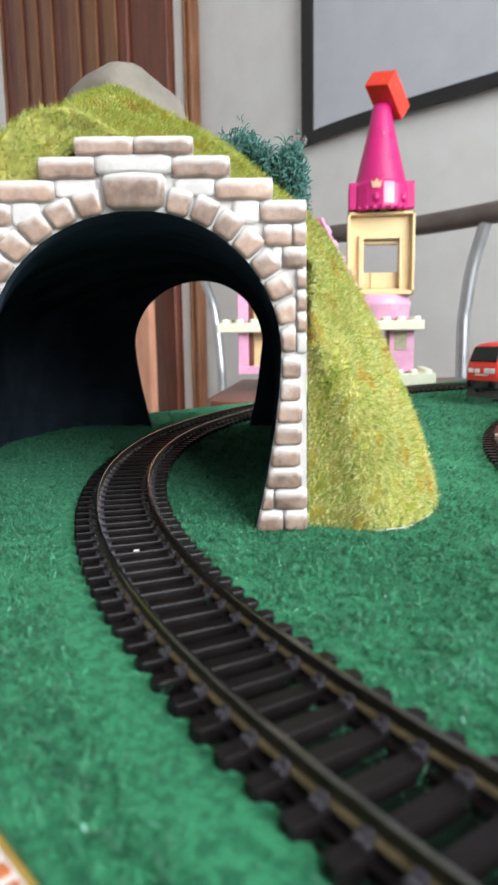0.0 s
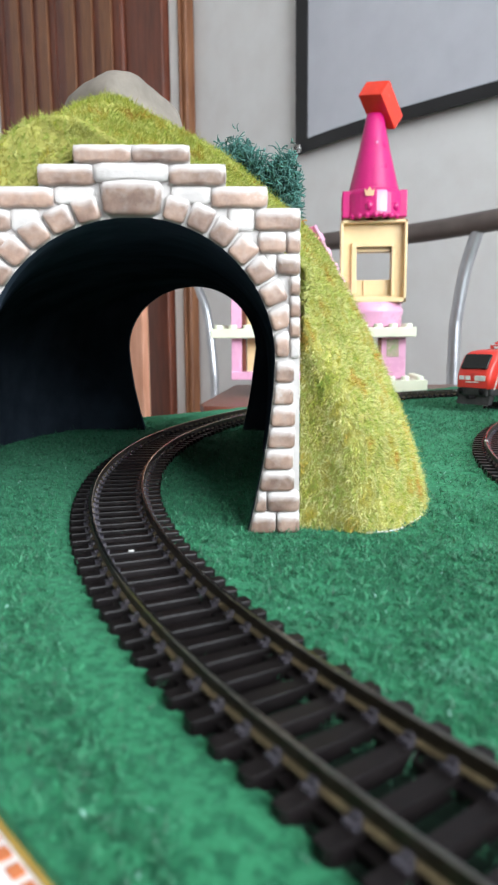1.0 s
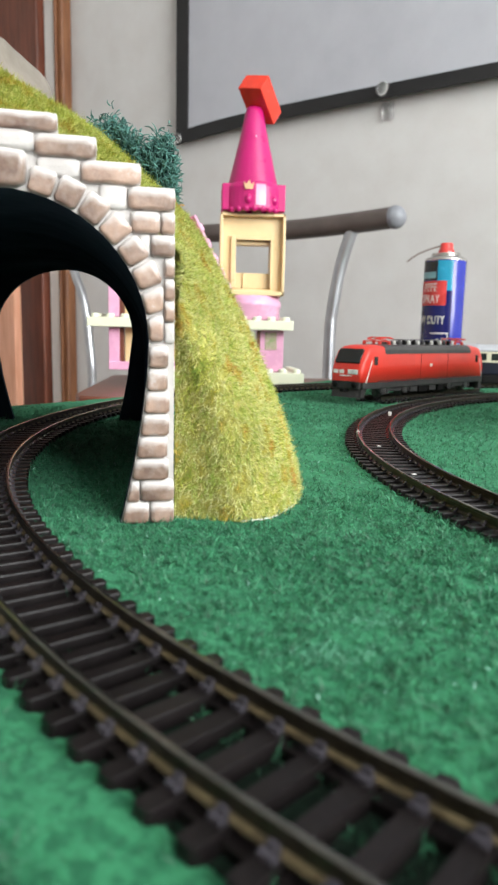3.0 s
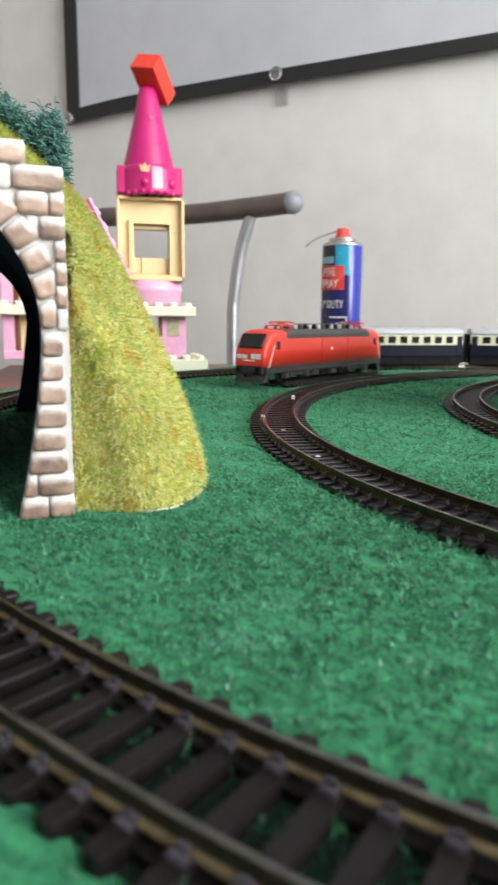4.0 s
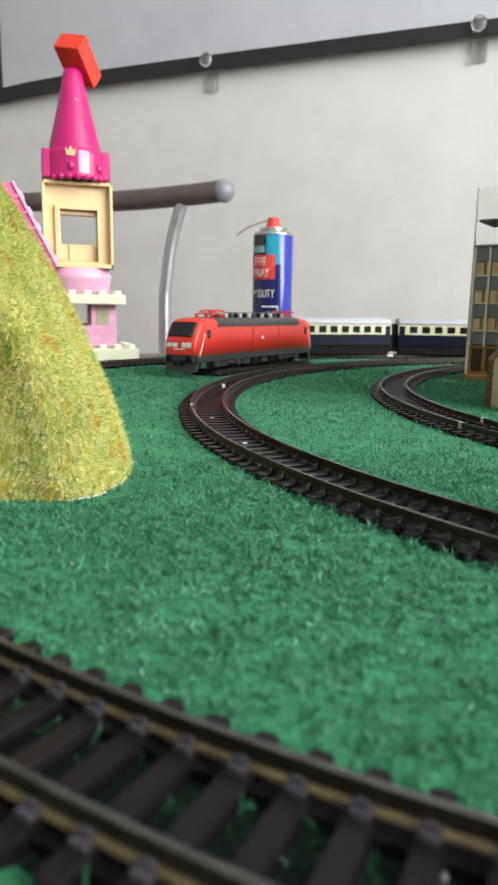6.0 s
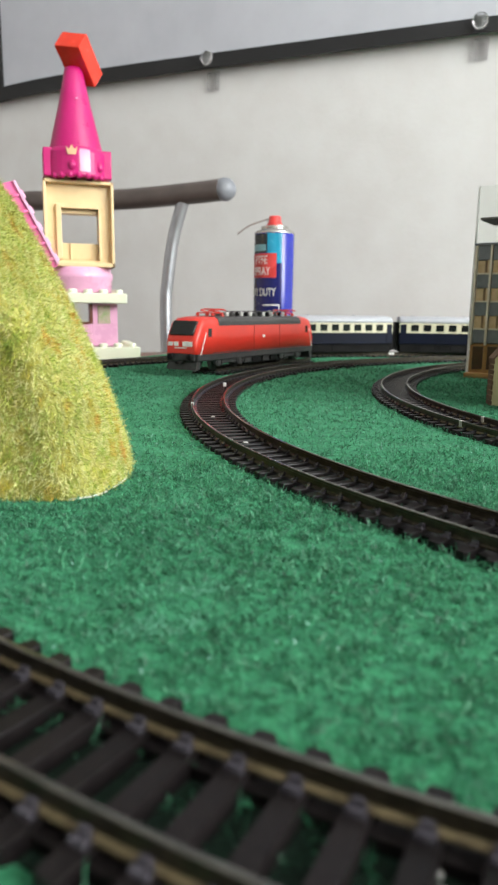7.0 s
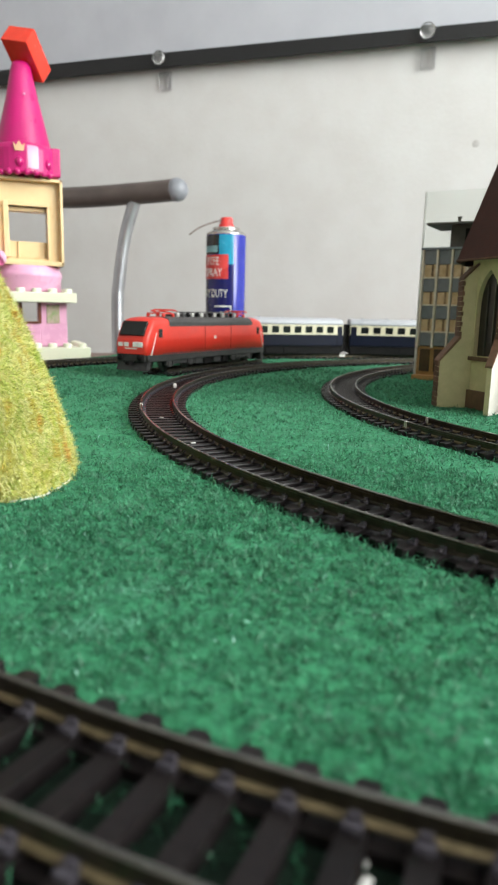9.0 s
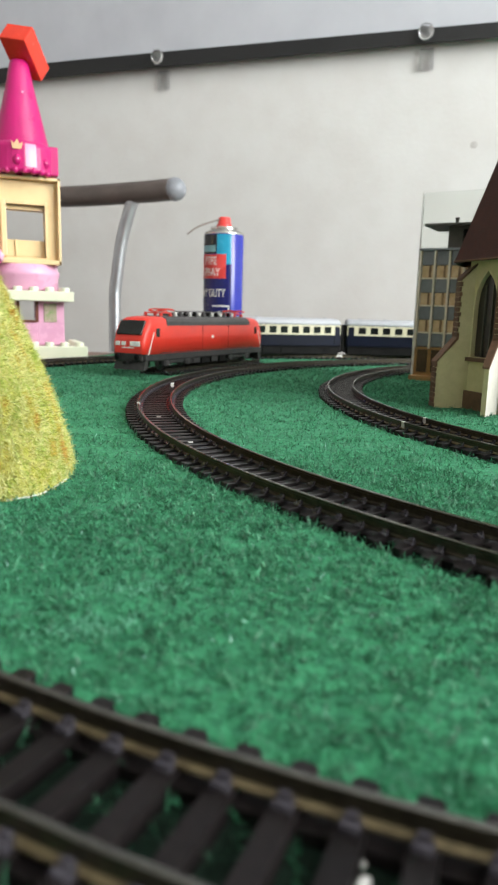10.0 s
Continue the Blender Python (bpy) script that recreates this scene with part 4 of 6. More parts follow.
for k in range(9):
    cx, cz = CLUMPS[k % 7]
    top = Vector((cx + rb.uniform(-0.002, 0.003), rb.uniform(-0.004, 0.004), cz + rb.uniform(0.003, 0.007)))
    tube(bm, smooth([(cx - 0.003, 0.0, cz - 0.020), (cx, top.y * 0.6, cz - 0.003), top], 3), 0.0006, 5)
part("stem", bm, M_LICHEN, bush)


# a tuft of red and orange moss on the hill's flank
moss = thing("moss_tuft", "small red and orange moss tuft on the hillside", "moss", Matrix.Translation((-0.0102, 0.2850, 0.1010)))
for name, mat, dx, dz, count in (("red_sprigs", M_REDFLOWER, -0.0012, 0.0012, 110), ("orange_sprigs", M_ORANGEMOSS, 0.0010, -0.0022, 110)):
    bm = bmesh.new()
    for k in range(count):
        p = Vector((dx + rb.gauss(0, 0.0011), rb.gauss(0, 0.0016), dz + rb.gauss(0, 0.0018)))
        d = Vector((rb.gauss(0.3, 1), rb.gauss(-0.3, 1), rb.gauss(0.3, 0.8))).normalized()
        tube(bm, [p, p + d * 0.0009, p + d * 0.0016 + Vector((0, 0, -0.0003))], [0.0003, 0.0003, 0.00015], 4)
    part(name, bm, mat, moss)


# ---------------------------------------------------------------- toy castle
CX, CY = 0.058, 0.785
castle = thing("toy_castle", "pink and cream toy brick castle with a magenta turret", "toy castle", Matrix.Translation((CX, CY, 0)))


def studs(bm, x0, x1, y0, y1, z, pitch=0.0160, radius=0.0047, high=0.0042):
    nx, ny = max(1, round((x1 - x0) / pitch)), max(1, round((y1 - y0) / pitch))
    for i in range(nx):
        for j in range(ny):
            lathe(bm, [(radius, z - 0.0005), (radius, z + high - 0.0006), (radius - 0.0006, z + high), (radius - 0.0022, z + high), (radius - 0.0022, z + 0.001)], 14,
                  (x0 + (i + 0.5) * (x1 - x0) / nx, y0 + (j + 0.5) * (y1 - y0) / ny))
    return bm


part("base_plate", studs(boxed(-0.130, 0.061, -0.012, 0.068, -0.0090, 0.0105, bevel=0.0008), -0.130, 0.061, -0.012, 0.068, 0.0105), M_CREAM, castle, "cream studded base plate")
part("storey_plate", studs(boxed(-0.182, 0.047, -0.014, 0.066, 0.0585, 0.0690, bevel=0.0008), -0.182, 0.047, -0.014, 0.066, 0.0690), M_CREAM, castle, "cream studded floor plate")
# lower storey by the tower
for x0, x1, z0, z1 in ((-0.040, -0.011, 0.011, 0.058), (0.010, 0.038, 0.011, 0.058), (-0.011, 0.010, 0.011, 0.037)):
    for y0, y1 in ((0.002, 0.010), (0.044, 0.052)):
        part("wall_block", boxed(x0, x1, y0, y1, z0, z1, bevel=0.0004), M_PINK, castle, "pale pink wall block")
part("wall_block", boxed(0.030, 0.038, 0.010, 0.044, 0.011, 0.058, bevel=0.0004), M_PINK, castle, "pale pink wall block")
bm = bmesh.new()
for x0, x1, z0, z1 in ((-0.012, -0.0085, 0.036, 0.058), (0.0075, 0.0110, 0.036, 0.058), (-0.0085, 0.0075, 0.0355, 0.038)):
    box(bm, x0, x1, 0.0005, 0.006, z0, z1, bevel=0.0004)
part("window_frame", bm, M_BROWNPL, castle, "brown window frame")
part("leaf_sticker", boxed(0.0165, 0.030, 0.0012, 0.0019, 0.036, 0.056, bevel=0.0003), M_LEAFPRINT, castle, "leaf print on the wall")
# far end of the castle
for x0, x1 in ((-0.160, -0.148), (-0.080, -0.068)):
    for z0, z1 in ((0.011, 0.058), (0.0695, 0.118)):
        part("pillar", boxed(x0, x1, -0.002, 0.012, z0, z1, bevel=0.0008), M_PINK, castle, "pale pink pillar")
for z0, z1 in ((0.011, 0.058), (0.0695, 0.118)):
    part("red_jamb", boxed(-0.148, -0.1435, 0.002, 0.012, z0, z1), M_BROWNPL, castle, "dark red door jamb")
    part("tan_wall", boxed(-0.143, -0.082, 0.010, 0.018, z0, z1, bevel=0.0006), M_TAN, castle, "tan plastic wall")
part("threshold", boxed(-0.160, -0.068, -0.006, 0.012, 0.0108, 0.020, bevel=0.001), M_PINK, castle, "pale pink threshold")
part("upper_wall", boxed(-0.150, -0.044, 0.020, 0.056, 0.0695, 0.140, bevel=0.001), M_PINK, castle, "pale pink upper wall")
roof = part("sloping_roof", prisms([(-0.0805, 0.1760), (-0.0650, 0.1805), (-0.0240, 0.0985), (-0.0265, 0.0955), (-0.0400, 0.0930)], -0.006, 0.006), M_HOTPINK, castle, "sloping pink roof with notches")
foot_r, top_r = Vector((-0.0240, 0, 0.0985)), Vector((-0.0650, 0, 0.1805))
foot_l, top_l = Vector((-0.0385, 0, 0.0935)), Vector((-0.0805, 0, 0.1760))
for low, high in ((foot_r, top_r), (foot_l, top_l)):
    span = high - low
    rim = Matrix.Translation(low) @ Matrix.Rotation(math.atan2(span.x, span.z), 4, "Y")
    part("rim", boxed(-0.0014, 0.0014, -0.0092, 0.0062, 0.0, span.length, bevel=0.0004, m=rim), M_PINK, roof, "pale pink raised rim")
for k in range(5):
    p, q = foot_r.lerp(top_r, 0.08 + 0.19 * k), foot_l.lerp(top_l, 0.08 + 0.19 * k)
    part("cross_bar", tubed([p + Vector((0, -0.0070, 0)), q + Vector((0, -0.0070, 0))], 0.0016, 8), M_HOTPINK, roof)
    part("crenel", boxed(-0.0002, 0.0034, -0.0068, 0.0062, -0.0042, 0.0042, bevel=0.0005, m=Matrix.Translation(p) @ Matrix.Rotation(radians(-26.6), 4, "Y")), M_PINK, roof, "pale pink crenel")
# turret
part("drum", lathed([(0.033, 0.0695), (0.0345, 0.071), (0.0345, 0.083), (0.0358, 0.085), (0.0358, 0.090), (0.0338, 0.0925), (0.0338, 0.0970), (0.0, 0.0970)], 40, (0.001, 0.030)), M_PINK, castle, "pale pink round drum")
box_z0, box_z1 = 0.0972, 0.1860
bm = bmesh.new()
x0, x1 = -0.0365, 0.0365
for a in ((x0, x0 + 0.0028, 0.0, 0.036, box_z0, box_z1), (x1 - 0.0028, x1, 0.0, 0.036, box_z0, box_z1), (x0, x1, 0.0, 0.036, box_z1 - 0.003, box_z1), (x0, x1, 0.0, 0.036, box_z0, box_z0 + 0.0045)):
    box(bm, *a, bevel=0.0005)
wx0, wx1, wz0, wz1 = -0.0185, 0.0205, 0.1145, 0.1580
for a in ((x0 + 0.0028, wx0, 0.010, 0.013, box_z0 + 0.0045, box_z1 - 0.003), (wx1, x1 - 0.0028, 0.010, 0.013, box_z0 + 0.0045, box_z1 - 0.003),
          (wx0, wx1, 0.010, 0.013, wz1, box_z1 - 0.003), (wx0, wx1, 0.010, 0.013, box_z0 + 0.0045, box_z0 + 0.0075)):
    box(bm, *a)
tower = part("turret_frame", bm, M_TAN, castle, "tan plastic turret frame with a square opening")
bm = bmesh.new()
for a in ((wx0 - 0.0055, wx0, 0.005, 0.030, 0.1050, 0.1625), (wx1, wx1 + 0.0022, 0.005, 0.030, 0.1050, 0.1625), (wx0, wx1, 0.005, 0.030, 0.1580, 0.1625)):
    box(bm, *a, bevel=0.0005)
part("window_frame", bm, M_TAN, tower)
part("post", boxed(wx0 + 0.0085, wx0 + 0.0100, 0.0125, 0.0152, 0.1050, 0.1225, bevel=0.0004), M_TAN, tower)
part("lintel", boxed(wx0, wx1, 0.0130, 0.0290, 0.1535, 0.1580, bevel=0.0004), M_TAN, tower)
part("ledge", boxed(wx0, wx1, 0.0150, 0.030, 0.1050, 0.1225, bevel=0.0006), M_TAN, tower)
bm = bmesh.new()
studs(bm, x0, x1 - 0.008, 0.002, 0.034, box_z1)
part("studs", bm, M_TAN, tower)
# magenta hat
bm = bmesh.new()
lathe(bm, [(0.0300, 0.1872), (0.0330, 0.1885), (0.0335, 0.1900), (0.0335, 0.2120), (0.0325, 0.2150), (0.0285, 0.2180)], 36, (0.0, 0.018))
for sx in (-1, 1):
    for yy in (-0.001, 0.024):
        box(bm, min(sx * 0.0255, sx * 0.0352), max(sx * 0.0255, sx * 0.0352), yy, yy + 0.012, 0.1885, 0.2170, bevel=0.0012)
for k in range(7):
    a = radians(222 + 16 * k)
    bmesh.ops.create_uvsphere(bm, u_segments=10, v_segments=6, radius=0.0034, matrix=Matrix.Translation((0.0318 * math.cos(a), 0.018 + 0.0318 * math.sin(a), 0.1890)))
for f in bm.faces:
    f.smooth = len(f.verts) <= 4 and f.calc_area() < 6e-5
hat = part("hat_base", bm, M_MAGENTA, castle, "magenta crenellated turret base")
part("cone", lathed([(0.0305, 0.206), (0.0290, 0.214), (0.0168, 0.264), (0.0098, 0.297), (0.0084, 0.3005), (0.0, 0.3010)], 36, (0.0, 0.018)), M_MAGENTA, castle, "magenta pointed turret roof")
# small paler dot on the front of the cone
part("pale_dot", lathed([(0.0012, 0.0), (0.0010, 0.0006), (0.0, 0.0007)], 10, m=Matrix.Translation((0.0012, 0.0005, 0.2670)) @ Matrix.Rotation(radians(76), 4, "X")), M_PINK, hat, "small pale dot on the cone")
# highlight on the hat's curve, painted as a paler pink panel
part("shine_panel", lathed([(0.0339, 0.1925), (0.0339, 0.2118), (0.0326, 0.2150)], 12, (0.0, 0.018), start=radians(272), sweep=radians(19)), M_HAT_SHINE, hat, "paler pink panel, a highlight put into the colour")
bm = bmesh.new()
prism(bm, [(-0.011, 0.2085), (-0.0125, 0.2165), (-0.0095, 0.2135), (-0.0065, 0.2185), (-0.0040, 0.2135), (-0.0008, 0.2165), (-0.0025, 0.2085)], -0.0158, -0.0135)
part("crown_print", bm, M_GOLD, hat, "gold crown")
for deg in (258, 312):
    a = radians(deg)
    bm = bmesh.new()
    bmesh.ops.create_uvsphere(bm, u_segments=14, v_segments=8, radius=0.0042, matrix=Matrix.Translation((0.0325 * math.cos(a), 0.018 + 0.0325 * math.sin(a), 0.1985)) @ Matrix.Diagonal((1, 1, 1.25, 1)))
    for f in bm.faces:
        f.smooth = True
    part("boss", bm, M_MAGENTA, hat)
along = Vector((0.40, 0.72, -0.56)).normalized()
across = (Vector((0.907, -0.42, 0.0)) - along * along.dot(Vector((0.907, -0.42, 0.0)))).normalized()
upright = across.cross(along)
across, upright = (Matrix.Rotation(radians(15), 3, along) @ v for v in (across, upright))
top = Matrix.Translation((0.0016, 0.016, 0.3018)) @ Matrix((across, along, upright)).transposed().to_4x4()
bm = boxed(-0.0148, 0.0148, -0.0235, 0.0235, 0.0, 0.0205, bevel=0.0010)
studs(bm, -0.0142, 0.0142, -0.0230, 0.0230, 0.0205)
tip = thing("toy_brick", "red toy brick tilted on the turret's tip", "toy brick", Matrix.Translation((CX, CY, 0)) @ top)
part("brick", bm, M_REDBRICK, tip)


# ---------------------------------------------------------------- spray can
can = thing("spray_can", "blue and cyan spray can with a red nozzle", "spray can", Matrix.Translation((0.290, 0.814, 0.0)) @ Matrix.Diagonal((0.93, 0.93, 1, 1)))
CR, FACE = 0.0259, 250.4
part("body", lathed([(0.0, 0.0), (0.0245, 0.0), (0.0256, 0.0015), (CR, 0.003), (CR, 0.1428), (0.0252, 0.1440)], 56), M_CAN_BLUE, can, "glossy blue can body")
part("shoulder", lathed([(0.0258, 0.1432), (0.0262, 0.1444), (0.0246, 0.1462), (0.0190, 0.1492), (0.0170, 0.1498), (0.0178, 0.1506), (0.0178, 0.1522), (0.0120, 0.1530), (0.0, 0.1530)], 48), M_CAN_METAL, can, "bare metal shoulder")
part("nozzle", lathed([(0.0100, 0.1525), (0.0100, 0.1560), (0.0084, 0.1572), (0.0082, 0.1630), (0.0070, 0.1645), (0.0, 0.1645)], 28), M_CAN_RED, can, "red spray nozzle")
a = radians(FACE - 40)
part("straw", tubed(smooth([(0.006 * math.cos(a), 0.006 * math.sin(a), 0.1615), (-0.018, 0.004, 0.1582), (-0.034, 0.008, 0.1520), (-0.047, 0.012, 0.1430)], 5), 0.0011, 8), M_STRAW, can, "thin extension straw")


def label_patch(name, a0, a1, z0, z1, mat, lift=0.00015, label=""):
    bm = lathed([(CR + lift, z0), (CR + lift, z1)], 24, start=radians(FACE + a0), sweep=radians(a1 - a0))
    return part(name, bm, mat, can, label)


label_patch("label_black", -150, -20, 0.120, 0.1426, M_CAN_BLACK, label="black label field")
label_patch("label_cyan", -20, 22, 0.1085, 0.1426, M_CAN_CYAN, label="cyan label field")
label_patch("label_navy", -150, 5, 0.004, 0.0915, M_CAN_NAVY, label="dark blue label field")
label_patch("label_blue_edge", 5, 24, 0.004, 0.1085, M_CAN_NAVY, label="dark blue label field")
label_patch("label_red", -150, 7, 0.0915, 0.1195, M_CAN_RED, 0.00045, "red label field")


def round_text(text, a_end, z, size, mat, squeeze=0.8):
    """Raised lettering bent round the can, ending at the angle a_end."""
    ob = lettering("lettering", text, size, mat, can, Matrix.Identity(4), squeeze)
    width = max(v.co.x for v in ob.data.vertices)
    for v in ob.data.vertices:
        ang = radians(FACE + a_end) - (width - v.co.x) / CR
        rad = CR + 0.0006 + v.co.z
        v.co = (rad * math.cos(ang), rad * math.sin(ang), z + v.co.y)


round_text("PTFE", -19, 0.1075, 0.0135, M_WHITE, 0.72)
round_text("SPRAY", -10, 0.0945, 0.0135, M_WHITE, 0.72)
round_text("HEAVY DUTY", 6, 0.0700, 0.0135, M_WHITE, 0.62)
label_patch("mark", -88, -24, 0.1225, 0.1300, M_CAN_MARK, 0.0003, "plain pale bar in place of a mark")
label_patch("pictogram_top", -32, 18, 0.0585, 0.0600, M_WHITE, 0.0004, "white pictogram frame")
label_patch("pictogram_side", 15, 18, 0.030, 0.0585, M_WHITE, 0.0004, "white pictogram frame")
for k in range(3):
    label_patch("pictogram_part", -28 + 14 * k, -20 + 14 * k, 0.036 + 0.004 * k, 0.052 + 0.001 * k, M_LIGHTGREY, 0.0005, "pale pictogram shape")


# ---------------------------------------------------------------- rolling stock
def wheel(parent, x, y, r=0.0056, z=0.0, width=0.0026):
    """A flanged wheel whose tread rests at height z."""
    s = 1 if y > 0 else -1
    m = Matrix.Translation((x, y, z + r)) @ Matrix.Rotation(radians(90 * s), 4, "X")
    return part("wheel", lathed([(0.0, -width / 2), (r, -width / 2), (r, width / 4), (r + 0.0007, width / 3), (r + 0.0007, width / 2), (0.0, width / 2)], 18, m=m), M_BOGIE, parent, "steel wheel")


def bogie(parent, x, base=0.030, axles=2, wide=0.0125, r=0.0056, mat=M_LOCO_DARK):
    frame_bm = bmesh.new()
    for s in (-1, 1):
        box(frame_bm, x - base / 2 - 0.006, x + base / 2 + 0.006, s * wide - 0.0012, s * wide + 0.0012, 0.0050, 0.0092, bevel=0.0005)
        for k in range(axles):
            ax = x - base / 2 + base * k / max(1, axles - 1)
            box(frame_bm, ax - 0.003, ax + 0.003, s * (wide + 0.0006) - 0.0014, s * (wide + 0.0006) + 0.0014, 0.0030, 0.0080, bevel=0.0005)
            for d in (-0.0048, 0.0048):
                box(frame_bm, ax + d - 0.0010, ax + d + 0.0010, s * (wide + 0.0008) - 0.0012, s * (wide + 0.0008) + 0.0012, 0.0042, 0.0100)
    box(frame_bm, x - 0.006, x + 0.006, -wide, wide, 0.0060, 0.0100, bevel=0.0006)
    b = part("bogie", frame_bm, mat, parent, "dark bogie frame")
    for k in range(axles):
        ax = x - base / 2 + base * k / max(1, axles - 1)
        for s in (-1, 1):
            wheel(b, ax, s * 0.0085, r)
    return b


def shell(sections, smooth_faces=True):
    """A skin over closed cross-sections, each a list of points of one length."""
    bm = bmesh.new()
    rings = [[bm.verts.new(p) for p in sec] for sec in sections]
    n = len(rings[0])
    for a, b in zip(rings, rings[1:]):
        for k in range(n):
            bm.faces.new((a[k], a[(k + 1) % n], b[(k + 1) % n], b[k])).smooth = smooth_faces
    bm.faces.new(rings[0][::-1])
    bm.faces.new(rings[-1])
    bmesh.ops.recalc_face_normals(bm, faces=bm.faces)
    return bm


def loco_section(x, half, low, high, shoulder=0.006):
    pts = [(half, low), (half * 1.0, low + (high - low) * 0.45), (half * 0.985, high - shoulder), (half * 0.90, high - shoulder * 0.35), (half * 0.70, high - 0.0006), (half * 0.35, high)]
    ring = [Vector((x, y, z)) for y, z in pts] + [Vector((x, -y, z)) for y, z in pts[::-1]]
    return ring


def pantograph(parent, x, mat, z=0.0452):
    bm = bmesh.new()
    for s in (-1, 1):
        box(bm, x - 0.0085, x + 0.0085, s * 0.0079 - 0.0006, s * 0.0079 + 0.0006, z + 0.0022, z + 0.0032)
        tube(bm, [(x - 0.007, s * 0.006, z + 0.0034), (x + 0.008, s * 0.004, z + 0.0046)], 0.0006, 6)
        tube(bm, [(x + 0.008, s * 0.004, z + 0.0046), (x - 0.005, s * 0.009, z + 0.0056)], 0.0005, 6)
    for d in (-0.008, 0.008):
        box(bm, x + d - 0.0007, x + d + 0.0007, -0.0085, 0.0085, z + 0.0022, z + 0.0031)
    for d in (-0.0060, -0.0035):
        tube(bm, [(x + d, -0.0125, z + 0.0050), (x + d, -0.009, z + 0.0059), (x + d, 0.009, z + 0.0059), (x + d, 0.0125, z + 0.0050)], 0.0006, 6)
    p = part("pantograph", bm, mat, parent, "folded pantograph")
    for sx in (-1, 1):
        for sy in (-1, 1):
            part("insulator", lathed([(0.0012, z - 0.001), (0.0020, z), (0.0012, z + 0.0006), (0.0020, z + 0.0012), (0.0012, z + 0.0022)], 10, (x + sx * 0.0072, sy * 0.0079)), mat, p)
    return p


def locomotive():
    """Local x runs ahead to the leading cab; z = 0 is the rail's top."""
    d = LOCO_F - LOCO_R
    mid = (LOCO_F + LOCO_R) / 2
    mid = mid.lerp(LOCO_F, 0.058)
    at = Matrix.Translation((mid.x, mid.y, 0.0051)) @ Matrix.Rotation(math.atan2(d.y, d.x), 4, "Z") @ Matrix.Scale(0.948, 4)
    ob = thing("locomotive", "red model electric locomotive with grey roof on the siding", "model locomotive", at)
    secs = []
    half_line = ((0.1088, 0.0132, 0.0150, 0.0255, 0.003), (0.1078, 0.0150, 0.0142, 0.0285, 0.004), (0.1046, 0.0160, 0.0140, 0.0350, 0.005), (0.1000, 0.0166, 0.0140, 0.0418, 0.006), (0.0960, 0.0167, 0.0140, 0.0440, 0.0062), (0.0880, 0.0168, 0.0140, 0.0450, 0.0065), (0.060, 0.0168, 0.0140, 0.0450, 0.0065))
    for x, half, low, high, sh in [(-row[0], *row[1:]) for row in half_line] + [(0.0, *half_line[-1][1:])] + list(half_line[::-1]):
        secs.append(loco_section(x, half, low, high, sh))
    body = part("body", shell(secs), M_LOCO_RED, ob, "bright red body shell")
    roof_secs = [loco_section(x, h, 0.0374, z, 0.0058) for x, h, z in ((-0.0765, 0.0166, 0.0440), (-0.0760, 0.01695, 0.0454), (0.0760, 0.01695, 0.0454), (0.0765, 0.0166, 0.0440))]
    part("roof", shell(roof_secs, False), M_LOCO_GREY, ob, "grey equipment roof")
    part("skirt", boxed(-0.1065, 0.1065, -0.0164, 0.0164, 0.0082, 0.0145, bevel=0.001), M_LOCO_SKIRT, ob, "dark grey frame skirt")
    part("underframe", boxed(-0.030, 0.030, -0.0135, 0.0135, 0.0022, 0.0082, bevel=0.001), M_LOCO_DARK, ob, "dark underfloor box")
    for k, x in enumerate((-0.024, -0.008, 0.010, 0.025)):
        part("equipment_box", boxed(x - 0.006, x + 0.006, 0.0125, 0.0150, 0.0026 + 0.0006 * (k % 2), 0.0082, bevel=0.0005), M_LOCO_SKIRT if k % 2 else M_LOCO_DARK, ob)
        part("equipment_box", boxed(x - 0.006, x + 0.006, -0.0150, -0.0125, 0.0026, 0.0082, bevel=0.0005), M_LOCO_SKIRT if k % 2 else M_LOCO_DARK, ob)
    for s in (-1, 1):
        bogie(ob, s * 0.057, 0.034, 2, 0.0138, 0.0062, M_LOCO_SKIRT)
        # cab front: window, lamps, plough, buffers
        tilt = Matrix.Rotation(radians(-31 * s), 4, "Y")
        part("windscreen", boxed(-0.0014, 0.0012, -0.0122, 0.0122, -0.0066, 0.0066, bevel=0.0006, m=Matrix.Translation((s * 0.1042, 0, 0.0354)) @ tilt), M_GLASSDARK, ob, "black windscreen")
        for y0, y1, z0, z1 in ((-0.0128, -0.0080, 0.0208, 0.0242), (-0.0068, -0.0020, 0.0208, 0.0242), (0.0020, 0.0120, 0.0204, 0.0246)):
            a, b = (y0, y1) if s > 0 else (-y1, -y0)
            part("lamp", boxed(min(s * 0.1064, s * 0.1090), max(s * 0.1064, s * 0.1092), a, b, z0, z1, bevel=0.0004), M_WHITE, ob, "white lamp cluster")
        part("number_bar", boxed(min(s * 0.1072, s * 0.1093), max(s * 0.1072, s * 0.1093), -0.0060, 0.0060, 0.0188, 0.0197), M_WHITE, ob, "plain white bar")
        for y in (-0.0131, 0.0131):
            part("side_lamp", boxed(min(s * 0.1040, s * 0.1083), max(s * 0.1040, s * 0.1083), y - 0.0012, y + 0.0012, 0.0206, 0.0240, bevel=0.0005), M_GLASSDARK, ob, "dark tail lamp")
        part("lower_front", boxed(min(s * 0.1045, s * 0.1082), max(s * 0.1045, s * 0.1082), -0.0135, 0.0135, 0.0082, 0.0168, bevel=0.001), M_LOCO_SKIRT, ob, "dark grey buffer beam")
